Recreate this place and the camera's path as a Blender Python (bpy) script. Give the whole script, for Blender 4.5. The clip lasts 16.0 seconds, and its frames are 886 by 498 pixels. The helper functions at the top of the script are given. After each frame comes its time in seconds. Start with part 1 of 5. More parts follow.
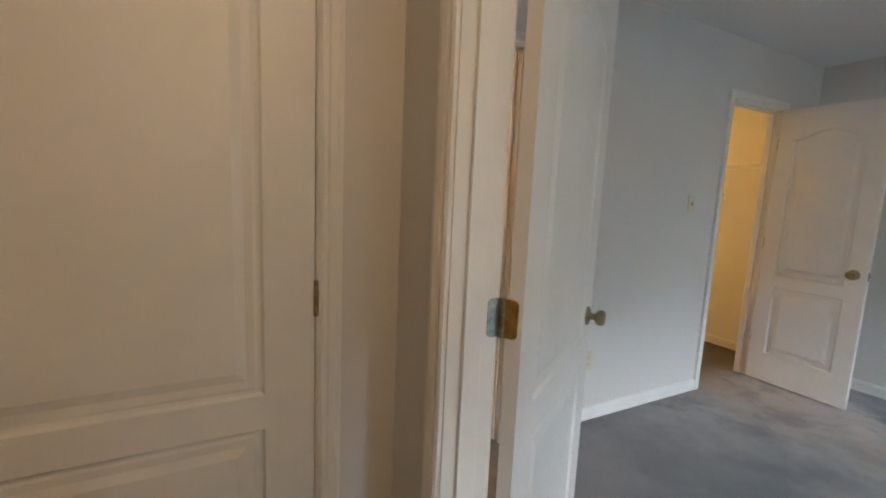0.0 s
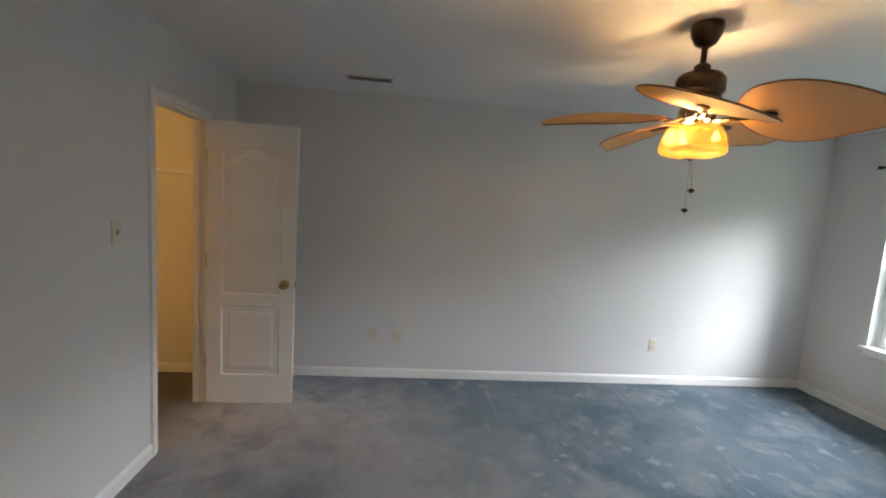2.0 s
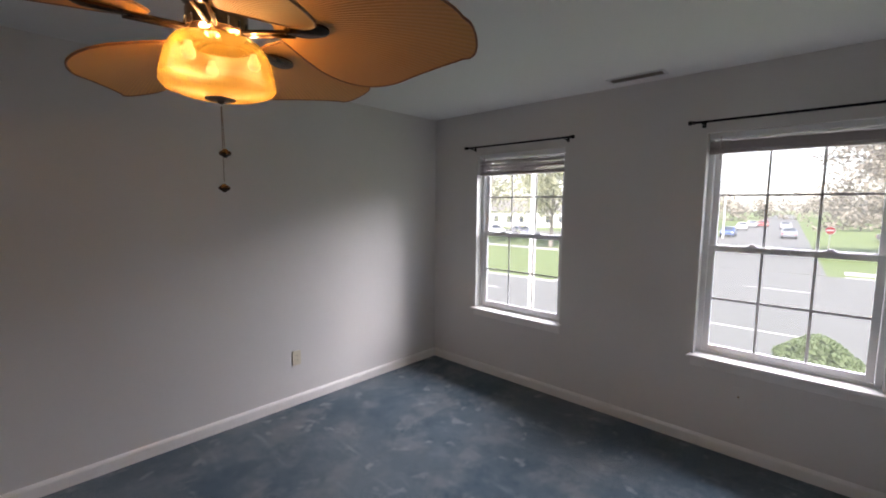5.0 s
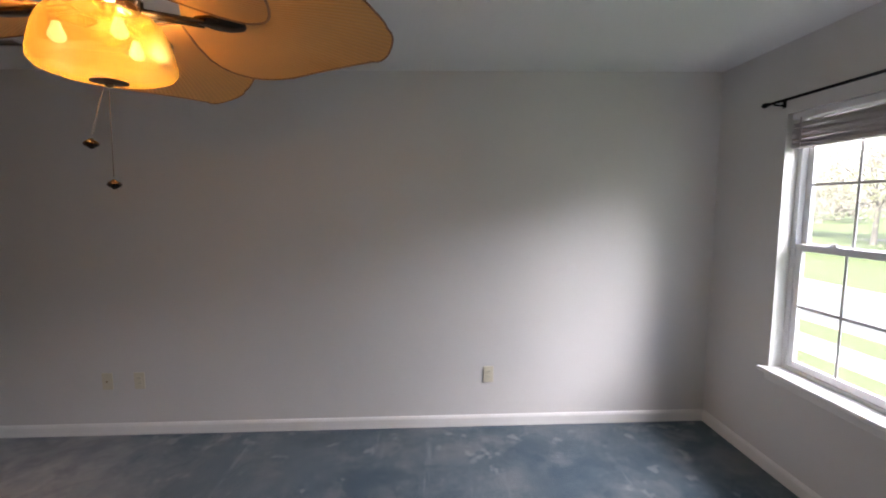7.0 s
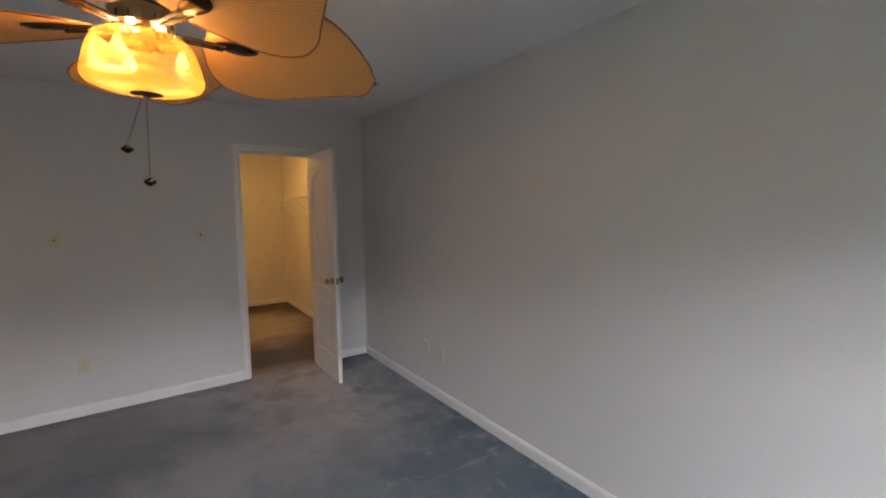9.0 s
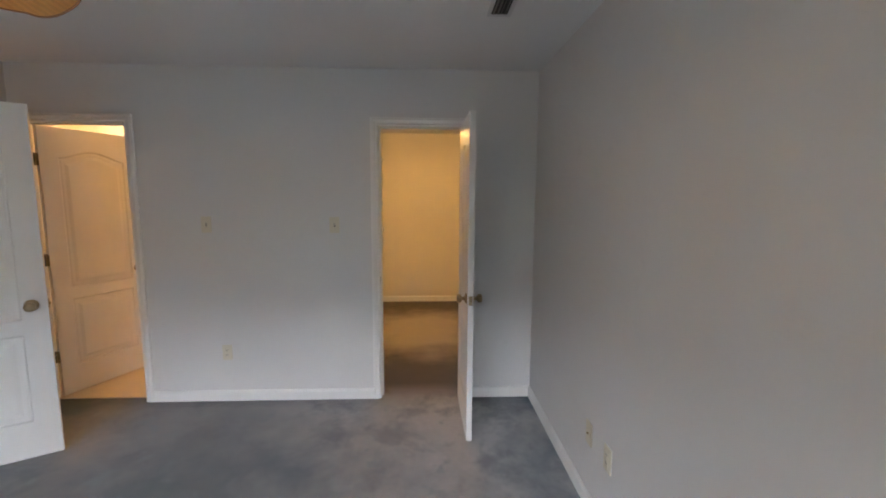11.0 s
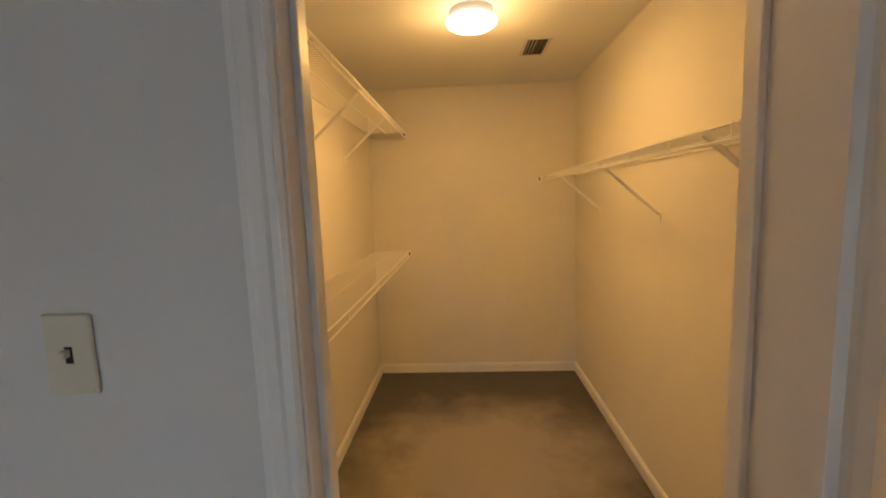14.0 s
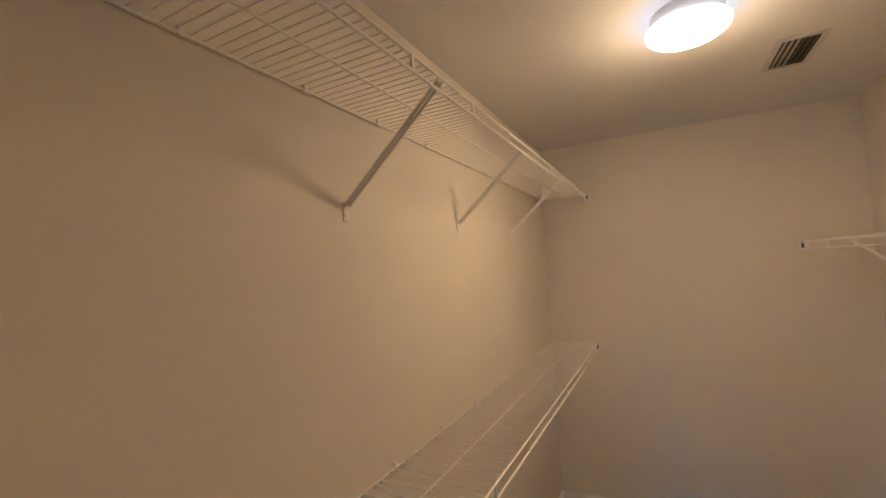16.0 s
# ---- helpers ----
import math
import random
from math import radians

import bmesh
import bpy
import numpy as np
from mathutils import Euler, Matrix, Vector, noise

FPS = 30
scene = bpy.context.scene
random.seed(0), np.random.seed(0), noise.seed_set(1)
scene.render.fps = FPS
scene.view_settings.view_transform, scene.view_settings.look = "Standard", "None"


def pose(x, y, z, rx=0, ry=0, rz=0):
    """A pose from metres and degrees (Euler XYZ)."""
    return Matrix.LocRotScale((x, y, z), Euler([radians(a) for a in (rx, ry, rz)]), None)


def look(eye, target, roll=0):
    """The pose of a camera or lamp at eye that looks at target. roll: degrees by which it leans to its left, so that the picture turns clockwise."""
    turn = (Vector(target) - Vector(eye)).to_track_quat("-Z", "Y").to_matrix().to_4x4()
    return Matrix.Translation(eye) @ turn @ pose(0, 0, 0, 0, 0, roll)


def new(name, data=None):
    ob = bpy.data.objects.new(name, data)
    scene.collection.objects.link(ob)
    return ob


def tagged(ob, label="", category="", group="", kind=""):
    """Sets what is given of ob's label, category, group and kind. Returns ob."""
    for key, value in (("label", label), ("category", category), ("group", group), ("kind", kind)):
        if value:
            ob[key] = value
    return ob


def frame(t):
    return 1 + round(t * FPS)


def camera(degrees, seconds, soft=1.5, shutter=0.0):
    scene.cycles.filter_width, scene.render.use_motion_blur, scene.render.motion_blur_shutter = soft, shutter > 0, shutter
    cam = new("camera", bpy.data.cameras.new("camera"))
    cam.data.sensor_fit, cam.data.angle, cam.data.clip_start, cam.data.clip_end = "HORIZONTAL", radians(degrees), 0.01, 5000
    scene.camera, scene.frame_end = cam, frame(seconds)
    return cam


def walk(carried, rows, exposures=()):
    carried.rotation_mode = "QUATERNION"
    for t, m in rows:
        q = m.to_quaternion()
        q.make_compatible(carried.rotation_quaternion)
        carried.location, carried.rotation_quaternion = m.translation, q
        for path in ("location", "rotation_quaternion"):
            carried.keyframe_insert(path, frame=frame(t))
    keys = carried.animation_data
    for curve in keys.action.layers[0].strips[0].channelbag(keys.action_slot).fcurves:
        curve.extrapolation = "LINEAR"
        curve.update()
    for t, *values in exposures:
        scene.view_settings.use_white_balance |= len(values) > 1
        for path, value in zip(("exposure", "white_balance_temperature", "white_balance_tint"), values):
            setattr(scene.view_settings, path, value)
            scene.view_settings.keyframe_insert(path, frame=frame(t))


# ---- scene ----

# ---------- camera ----------
cam = camera(92.7, 16.0, soft=1.9)
PATH = [
    (0, (1.74, -4.211, 1.332), (-0.018, -3.294, 1.072), 2.5),
    (0.5, (1.581, -4.055, 1.453), (0.108, -2.728, 1.189), 2.8),
    (1, (1.451, -3.953, 1.589), (0.289, -2.349, 1.315), 2.9),
    (1.5, (1.367, -3.811, 1.586), (0.828, -1.9, 1.347), 3.2),
    (2, (1.375, -3.667, 1.589), (1.578, -1.69, 1.369), 3.9),
    (2.5, (1.433, -3.479, 1.555), (2.387, -1.729, 1.383), 3.8),
    (3, (1.522, -3.365, 1.571), (2.981, -2.006, 1.41), 4.0),
    (5.5, (2.485, -3.03, 1.584), (3.897, -1.631, 1.366), -1.3),
    (6, (2.782, -3.034, 1.577), (3.781, -1.313, 1.375), -1.9),
    (6.5, (3.092, -3.005, 1.576), (3.574, -1.074, 1.371), -1.1),
    (7, (3.388, -2.864, 1.576), (3.457, -0.876, 1.364), -0.4),
    (7.5, (3.693, -2.725, 1.571), (3.19, -0.801, 1.358), -1.2),
    (8, (3.940, -2.511, 1.583), (2.915, -0.807, 1.368), -1.1),
    (8.5, (4.055, -2.198, 1.578), (2.695, -0.746, 1.375), -0.5),
    (9, (4.072, -1.861, 1.555), (2.446, -0.714, 1.352), -0.5),
    (9.5, (4.001, -1.492, 1.548), (2.157, -0.752, 1.328), -0.0),
    (11.8, (2.425, -0.685, 1.543), (0.439, -0.709, 1.313), 0.4),
    (12, (2.245, -0.671, 1.557), (0.258, -0.721, 1.331), 0.5),
    (12.5, (1.838, -0.72, 1.538), (-0.147, -0.804, 1.31), 0.4),
    (13.2, (1.221, -0.831, 1.528), (-0.763, -0.94, 1.299), -1.5),
    (13.5, (0.945, -0.867, 1.53), (-1.039, -0.977, 1.298), -0.9),
    (14, (0.545, -0.923, 1.535), (-1.437, -1.034, 1.296), -2.1),
    (14.5, (0.266, -0.959, 1.57), (-1.711, -1.148, 1.331), -3.9),
    (15, (0.075, -0.977, 1.651), (-1.784, -1.712, 1.599), -4.7),
    (15.5, (0.021, -0.976, 1.703), (-1.746, -1.895, 1.885), -4.3),
    (16, (-0.066, -0.99, 1.653), (-1.841, -1.907, 1.742), -3.3),
]
EXPO = [(0, 3.85, 5950, 6), (0.6, 3.95, 5950, 6), (1.2, 3.85, 6100, 6), (1.5, 3.8, 6150, 7), (2.0, 3.3, 6350, 10), (2.5, 2.95, 6400, 14), (3.0, 2.5, 6500, 18), (5.5, 2.28, 6700, 23), (6.0, 2.26, 6700, 24), (6.5, 2.58, 6680, 22), (7.0, 2.78, 6650, 21), (8.0, 2.82, 6600, 19), (8.5, 2.9, 6600, 18), (9.5, 3.12, 6420, 15),
        (11.0, 3.6, 6200, 13), (12.0, 4.0, 6080, 12), (12.5, 4.0, 6050, 12), (13.2, 4.05, 6000, 10), (13.5, 3.75, 6020, 11), (14.0, 3.45, 6050, 12), (14.5, 3.4, 5950, 16), (15.0, 3.1, 5500, 24), (15.6, 3.1, 4800, 26), (16, 3.05, 4250, 21)]
walk(cam, [(t, look(eye, target, roll)) for t, eye, target, roll in PATH], EXPO)

# ---------- sky, sun, lamps ----------
H = 2.44          # ceiling height
GROUND = -2.6     # the ground outside, below the room's floor
world = bpy.data.worlds.new("sky")
scene.world = world
world.use_nodes = True
wn = world.node_tree
sky = wn.nodes.new("ShaderNodeTexSky")
sky.sky_type, sky.sun_disc = "NISHITA", False
sky.sun_elevation, sky.sun_rotation = radians(45), radians(250)
sky.air_density, sky.dust_density, sky.ozone_density = 1.0, 1.2, 1.0
grey_sky = wn.nodes.new("ShaderNodeHueSaturation")
grey_sky.inputs["Saturation"].default_value = 0.6
wn.links.new(sky.outputs[0], grey_sky.inputs["Color"])
wn.links.new(grey_sky.outputs[0], wn.nodes["Background"].inputs[0])
wn.nodes["Background"].inputs[1].default_value = 0.13

sun = new("sun", bpy.data.lights.new("sun", "SUN"))
sun.data.energy, sun.data.angle, sun.data.color = 3.2, radians(3), (1.0, 0.95, 0.88)
sun.rotation_euler = look((math.sin(radians(250)) * math.cos(radians(45)), math.cos(radians(250)) * math.cos(radians(45)), math.sin(radians(45))), (0, 0, 0)).to_euler()


def lamp(name, at, watts, size, colour, kind="POINT"):
    ob = new(name, bpy.data.lights.new(name, kind))
    ob.location = at
    ob.data.energy, ob.data.color = watts, colour
    ob.data.shadow_soft_size = size
    return ob


FAN = (2.66, -1.832)
for turn in (82, 202, 322):
    lamp("fan_bulb_light", (FAN[0] + 0.087 * math.cos(radians(turn)), FAN[1] + 0.087 * math.sin(radians(turn)), 1.950), 4.0, 0.024, (1.0, 0.63, 0.28))
lamp("closet_light", (-1.65, -0.865, 2.24), 0.85, 0.09, (1.0, 0.52, 0.125))
down = lamp("closet_down_light", (-1.65, -0.865, 2.340), 1.1, 0.1, (1.0, 0.52, 0.125), "AREA")
down.data.shape, down.data.size = "DISK", 0.20
lamp("bath_light", (-1.5, -3.1, 2.25), 3.6, 0.12, (1.0, 0.48, 0.11))
lamp("hall_light", (2.35, -4.12, 2.2), 0.90, 0.12, (1.0, 0.63, 0.33))


# added lamp, out of view above the windows, boosting the sky's light indoors
sky_fill = new("sky_fill_light", bpy.data.lights.new("sky_fill_light", "AREA"))
sky_fill.data.shape, sky_fill.data.size, sky_fill.data.size_y = "RECTANGLE", 9.0, 5.0
sky_fill.data.energy, sky_fill.data.color = 770.0, (0.95, 0.97, 1.0)
sky_fill.matrix_world = look((10.4, -2.6, 5.2), (5.4, -2.0, 1.4))


# ---------- materials ----------
class Mat:
    """A small builder for procedural node materials."""

    def __init__(self, name, colour=(0.5, 0.5, 0.5), rough=0.5, metal=0.0, **extra):
        self.m = bpy.data.materials.new(name)
        self.m.use_nodes = True
        self.t = self.m.node_tree
        self.b = self.t.nodes["Principled BSDF"]
        self.b.inputs["Base Color"].default_value = (*colour, 1)
        self.b.inputs["Roughness"].default_value = rough
        self.b.inputs["Metallic"].default_value = metal
        for key, value in extra.items():
            self.b.inputs[key.replace("_", " ")].default_value = value
        self.co = self.node("ShaderNodeTexCoord").outputs["Object"]
        self.bumped = None

    def node(self, kind, **values):
        n = self.t.nodes.new(kind)
        for key, value in values.items():
            n.inputs[key.replace("_", " ")].default_value = value
        return n

    def link(self, a, b):
        self.t.links.new(a, b)

    def noise(self, scale, detail=4.0, rough=0.55, stretch=None, shift=0.0):
        n = self.node("ShaderNodeTexNoise", Scale=scale, Detail=detail, Roughness=rough)
        src = self.co
        if stretch or shift:
            mp = self.node("ShaderNodeMapping")
            mp.inputs["Scale"].default_value = stretch or (1, 1, 1)
            mp.inputs["Location"].default_value = (shift, shift * 0.7, shift * 0.3)
            self.link(src, mp.inputs[0])
            src = mp.outputs[0]
        self.link(src, n.inputs["Vector"])
        return n.outputs["Fac"]

    def ramp(self, fac, *stops):
        r = self.node("ShaderNodeValToRGB")
        while len(r.color_ramp.elements) < len(stops):
            r.color_ramp.elements.new(0.5)
        for e, (pos, colour) in zip(r.color_ramp.elements, stops):
            e.position = pos
            e.color = (*colour, 1) if len(colour) == 3 else (colour[0], colour[0], colour[0], 1)
        self.link(fac, r.inputs[0])
        return r.outputs[0]

    def mix(self, fac, a, b, mode="MIX"):
        n = self.t.nodes.new("ShaderNodeMixRGB")
        n.blend_type = mode
        for socket, value in zip(n.inputs, (fac, a, b)):
            if isinstance(value, (int, float)):
                socket.default_value = value
            elif isinstance(value, tuple):
                socket.default_value = (*value, 1)
            else:
                self.link(value, socket)
        return n.outputs[0]

    def colour(self, out):
        self.link(out, self.b.inputs["Base Color"])
        return self

    def rough(self, fac, lo, hi):
        r = self.node("ShaderNodeMapRange")
        r.inputs[3].default_value, r.inputs[4].default_value = lo, hi
        self.link(fac, r.inputs[0])
        self.link(r.outputs[0], self.b.inputs["Roughness"])
        return self

    def bump(self, fac, strength=0.3, distance=0.002):
        n = self.node("ShaderNodeBump", Strength=strength, Distance=distance)
        self.link(fac, n.inputs["Height"])
        if self.bumped:
            self.link(self.bumped, n.inputs["Normal"])
        self.bumped = n.outputs[0]
        self.link(n.outputs[0], self.b.inputs["Normal"])
        return self


def wall_paint(name, base, worn):
    m = Mat(name, base, 0.62)
    big, mid = m.noise(0.9, 3), m.noise(7, 5, shift=3.1)
    c = m.mix(m.ramp(big, (0.3, (0,)), (0.7, (1,))), base, worn)
    c = m.mix(m.ramp(mid, (0.62, (0,)), (0.8, (0.35,))), c, tuple(v * 0.93 for v in worn))
    m.colour(c).rough(mid, 0.5, 0.72)
    m.bump(m.noise(260, 3), 0.10, 0.0012).bump(m.noise(22, 3, shift=1.0), 0.12, 0.004)
    return m.m


GREY_WALL = wall_paint("grey_wall_paint", (0.69, 0.675, 0.655), (0.655, 0.64, 0.62))
CREAM_WALL = wall_paint("cream_wall_paint", (0.77, 0.73, 0.65), (0.72, 0.68, 0.60))

m = Mat("ceiling_paint", (0.62, 0.62, 0.61), 0.85)
n1 = m.noise(1.1, 3)
m.colour(m.mix(n1, (0.74, 0.74, 0.74), (0.78, 0.775, 0.765)))
m.bump(m.noise(70, 4), 0.35, 0.004).bump(m.noise(14, 3, shift=2.0), 0.15, 0.004)
CEILING = m.m

m = Mat("white_trim_paint", (0.80, 0.79, 0.77), 0.32)
n1 = m.noise(3, 4)
m.colour(m.mix(m.ramp(n1, (0.35, (0,)), (0.75, (1,))), (0.82, 0.81, 0.79), (0.74, 0.73, 0.70))).rough(m.noise(16), 0.26, 0.45)
m.bump(m.noise(45, 3), 0.06, 0.001)
TRIM = m.m

m = Mat("white_door_paint", (0.78, 0.77, 0.75), 0.35)
n1, grain = m.noise(2.2, 4), m.noise(30, 4, stretch=(4, 4, 0.25))
m.colour(m.mix(m.ramp(n1, (0.35, (0,)), (0.75, (1,))), (0.80, 0.79, 0.77), (0.72, 0.71, 0.68))).rough(grain, 0.28, 0.48)
m.bump(grain, 0.14, 0.0015)
DOOR = m.m

m = Mat("blue_grey_carpet", (0.14, 0.175, 0.20), 0.95)
pile = m.noise(420, 2)
patch = m.ramp(m.noise(1.3, 6, 0.62, shift=4.4), (0.42, (0,)), (0.58, (1,)))
blotch = m.ramp(m.noise(3.4, 6, 0.65, shift=9.0), (0.50, (0,)), (0.63, (0.85,)))
lines = m.ramp(m.noise(1.0, 6, 0.7, stretch=(13.0, 0.7, 1), shift=2.2), (0.585, (0,)), (0.65, (0.45,)))
breaks = m.ramp(m.noise(2.4, 4, 0.6, shift=21.0), (0.46, (0,)), (0.60, (1,)))
spots = m.ramp(m.noise(8.5, 3, 0.5, shift=7.7), (0.62, (0,)), (0.70, (0.65,)))


def patch_near(x, y, reach, soft):
    """A patch of uneven outline round a spot of the floor."""
    mp = m.node("ShaderNodeMapping")
    mp.inputs["Location"].default_value = (-x, -y, 0)
    m.link(m.co, mp.inputs[0])
    ln = m.node("ShaderNodeVectorMath")
    ln.operation = "LENGTH"
    m.link(mp.outputs[0], ln.inputs[0])
    add = m.node("ShaderNodeMath")
    add.operation = "ADD"
    m.link(ln.outputs["Value"], add.inputs[0])
    sc = m.node("ShaderNodeMath")
    sc.operation = "MULTIPLY"
    sc.inputs[1].default_value = soft * 2.2
    m.link(m.noise(2.8, 6, 0.65, shift=x + 30), sc.inputs[0])
    m.link(sc.outputs[0], add.inputs[1])
    mr = m.node("ShaderNodeMapRange")
    mr.inputs[1].default_value, mr.inputs[2].default_value = reach + soft * 1.1, reach + soft * 2.0 + 0.2
    mr.inputs[3].default_value, mr.inputs[4].default_value = 1, 0
    m.link(add.outputs[0], mr.inputs[0])
    return mr.outputs[0]


c = m.mix(patch, (0.054, 0.104, 0.146), (0.120, 0.166, 0.202))
c = m.mix(blotch, c, (0.185, 0.215, 0.238))
# worn, dirty places by the two doorways and in mid-room
dirt = (0.52, 0.505, 0.50)
c = m.mix(patch_near(0.55, -1.15, 0.75, 0.6), c, m.mix(blotch, dirt, (0.27, 0.275, 0.29)))
c = m.mix(patch_near(0.55, -2.5, 0.30, 0.6), c, (0.36, 0.35, 0.35))
c = m.mix(patch_near(1.35, -1.9, 0.55, 0.9), c, m.mix(patch, (0.37, 0.37, 0.375), (0.22, 0.24, 0.26)))
c = m.mix(m.mix(breaks, (0, 0, 0), lines), c, (0.30, 0.35, 0.37))
c = m.mix(spots, c, (0.30, 0.335, 0.35))
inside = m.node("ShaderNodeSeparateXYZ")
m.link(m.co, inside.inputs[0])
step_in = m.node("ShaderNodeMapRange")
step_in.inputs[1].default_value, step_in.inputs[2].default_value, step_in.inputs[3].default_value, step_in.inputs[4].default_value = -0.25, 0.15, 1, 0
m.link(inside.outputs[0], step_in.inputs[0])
# closet carpet: browner, pale round the middle of the floor, darker outwards
closet = m.mix(patch_near(-1.70, -0.85, 0.42, 0.45), (0.115, 0.102, 0.095), (0.48, 0.42, 0.35))
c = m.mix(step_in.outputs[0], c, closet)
dark = m.ramp(m.noise(1.7, 4, shift=13.0), (0.62, (0,)), (0.80, (0.5,)))
c = m.mix(dark, c, (0.080, 0.105, 0.125))
m.colour(m.mix(0.8, c, m.ramp(pile, (0.25, (0.70,)), (0.75, (1.0,))), "MULTIPLY")).bump(pile, 0.9, 0.006).bump(m.noise(55, 4, shift=5.0), 0.5, 0.008)
m.b.inputs["Sheen Weight"].default_value = 0.2
m.b.inputs["Specular IOR Level"].default_value = 0.1
CARPET = m.m

m = Mat("cream_vinyl_floor", (0.62, 0.55, 0.43), 0.4)
m.colour(m.mix(m.noise(9, 5), (0.66, 0.58, 0.46), (0.56, 0.49, 0.38))).bump(m.noise(60), 0.1)
VINYL = m.m


def metal(name, colour, rough, blotch=0.6):
    m = Mat(name, colour, rough, 1.0)
    n = m.noise(35, 4)
    m.colour(m.mix(m.ramp(n, (0.35, (0,)), (0.7, (1,))), colour, tuple(v * blotch for v in colour))).rough(n, rough * 0.75, min(1, rough * 1.5))
    m.bump(m.noise(220, 2), 0.05, 0.0004)
    return m.m


BRASS = metal("antique_brass", (0.42, 0.33, 0.20), 0.30)
GILT = metal("yellow_brass", (0.62, 0.40, 0.13), 0.28)
STEEL = metal("zinc_plate", (0.55, 0.58, 0.58), 0.42)
BRONZE = metal("dark_bronze", (0.085, 0.06, 0.045), 0.30)
POLISHED = metal("polished_bronze", (0.40, 0.24, 0.12), 0.14)
ARM = metal("dark_arm_bronze", (0.11, 0.075, 0.05), 0.20)
BLACKENED = metal("blackened_bronze", (0.035, 0.025, 0.02), 0.25)
BLACK = metal("black_iron", (0.02, 0.02, 0.022), 0.45)
CHROME = metal("chrome", (0.75, 0.75, 0.75), 0.12, 0.85)


def plain(name, colour, rough=0.5, vary=0.12, scale=12.0, bump=0.08, **extra):
    m = Mat(name, colour, rough, 0.0, **extra)
    n = m.noise(scale, 4)
    m.colour(m.mix(n, tuple(min(1, v * (1 + vary)) for v in colour), tuple(v * (1 - vary) for v in colour)))
    m.rough(n, rough * 0.8, min(1, rough * 1.2)).bump(m.noise(scale * 8, 3), bump, 0.001)
    return m.m


IVORY = plain("ivory_plastic", (0.66, 0.61, 0.48), 0.35, 0.05)
DARKHOLE = plain("dark_slot", (0.02, 0.02, 0.02), 0.7, 0.05)
VINYL_WHITE = plain("white_vinyl", (0.78, 0.79, 0.80), 0.3, 0.04)
# base colour darkened to taupe for the slats' backlit shade
BLIND = plain("backlit_taupe_slats", (0.47, 0.42, 0.43), 0.4, 0.08)
MUNTIN = plain("white_grille_bars", (0.62, 0.62, 0.63), 0.4, 0.05)
WIRE = plain("white_coated_wire", (0.87, 0.85, 0.81), 0.35, 0.05, 40)
VENT = plain("white_vent_metal", (0.60, 0.60, 0.60), 0.4, 0.06)
VENT_SLAT = plain("brown_grey_vent_slats", (0.20, 0.175, 0.155), 0.6, 0.1)
CLOSET_SLAT = plain("grey_vent_slats", (0.46, 0.42, 0.38), 0.6, 0.1)
DUCT = plain("dark_duct", (0.045, 0.04, 0.038), 0.8)
TUB = plain("almond_tub_enamel", (0.74, 0.68, 0.56), 0.15, 0.03)
SURROUND = plain("almond_tub_surround", (0.70, 0.62, 0.44), 0.25, 0.03)
OAK = plain("honey_oak", (0.42, 0.23, 0.10), 0.4, 0.3, 9, 0.2)
COUNTER = plain("cultured_marble_top", (0.70, 0.66, 0.58), 0.2, 0.06)
TOEKICK = plain("dark_toe_kick", (0.06, 0.04, 0.03), 0.7)
CORD = plain("pull_chain_metal", (0.25, 0.2, 0.15), 0.4, 0.2, 100, 0.1, Metallic=0.8)

m = Mat("mirror_glass", (0.85, 0.86, 0.86), 0.02, 1.0)
MIRROR = m.m

# tan palm-leaf blades: fine ribs that fan out along the blade
m = Mat("tan_woven_blade", (0.50, 0.33, 0.18), 0.55)
sep = m.node("ShaderNodeSeparateXYZ")
m.link(m.node("ShaderNodeUVMap").outputs[0], sep.inputs[0])
wave = m.node("ShaderNodeMath")
wave.operation = "MULTIPLY"
wave.inputs[1].default_value = 260.0
m.link(sep.outputs[1], wave.inputs[0])
rib = m.node("ShaderNodeMath")
rib.operation = "SINE"
m.link(wave.outputs[0], rib.inputs[0])
ribs = m.node("ShaderNodeMapRange")
ribs.inputs[1].default_value, ribs.inputs[2].default_value = -1, 1
m.link(rib.outputs[0], ribs.inputs[0])
cloth = m.noise(150, 3)
c = m.mix(m.noise(6, 4), (0.70, 0.38, 0.115), (0.60, 0.31, 0.09))
c = m.mix(m.mix(0.35, (0, 0, 0), ribs.outputs[0]), c, (0.46, 0.24, 0.08))
m.b.inputs["Transmission Weight"].default_value = 0.0
m.colour(c).bump(ribs.outputs[0], 0.6, 0.002).bump(cloth, 0.2, 0.0008)
BLADE = m.m
BLADE_RIM = plain("dark_blade_rim", (0.22, 0.105, 0.045), 0.5, 0.2, 30)


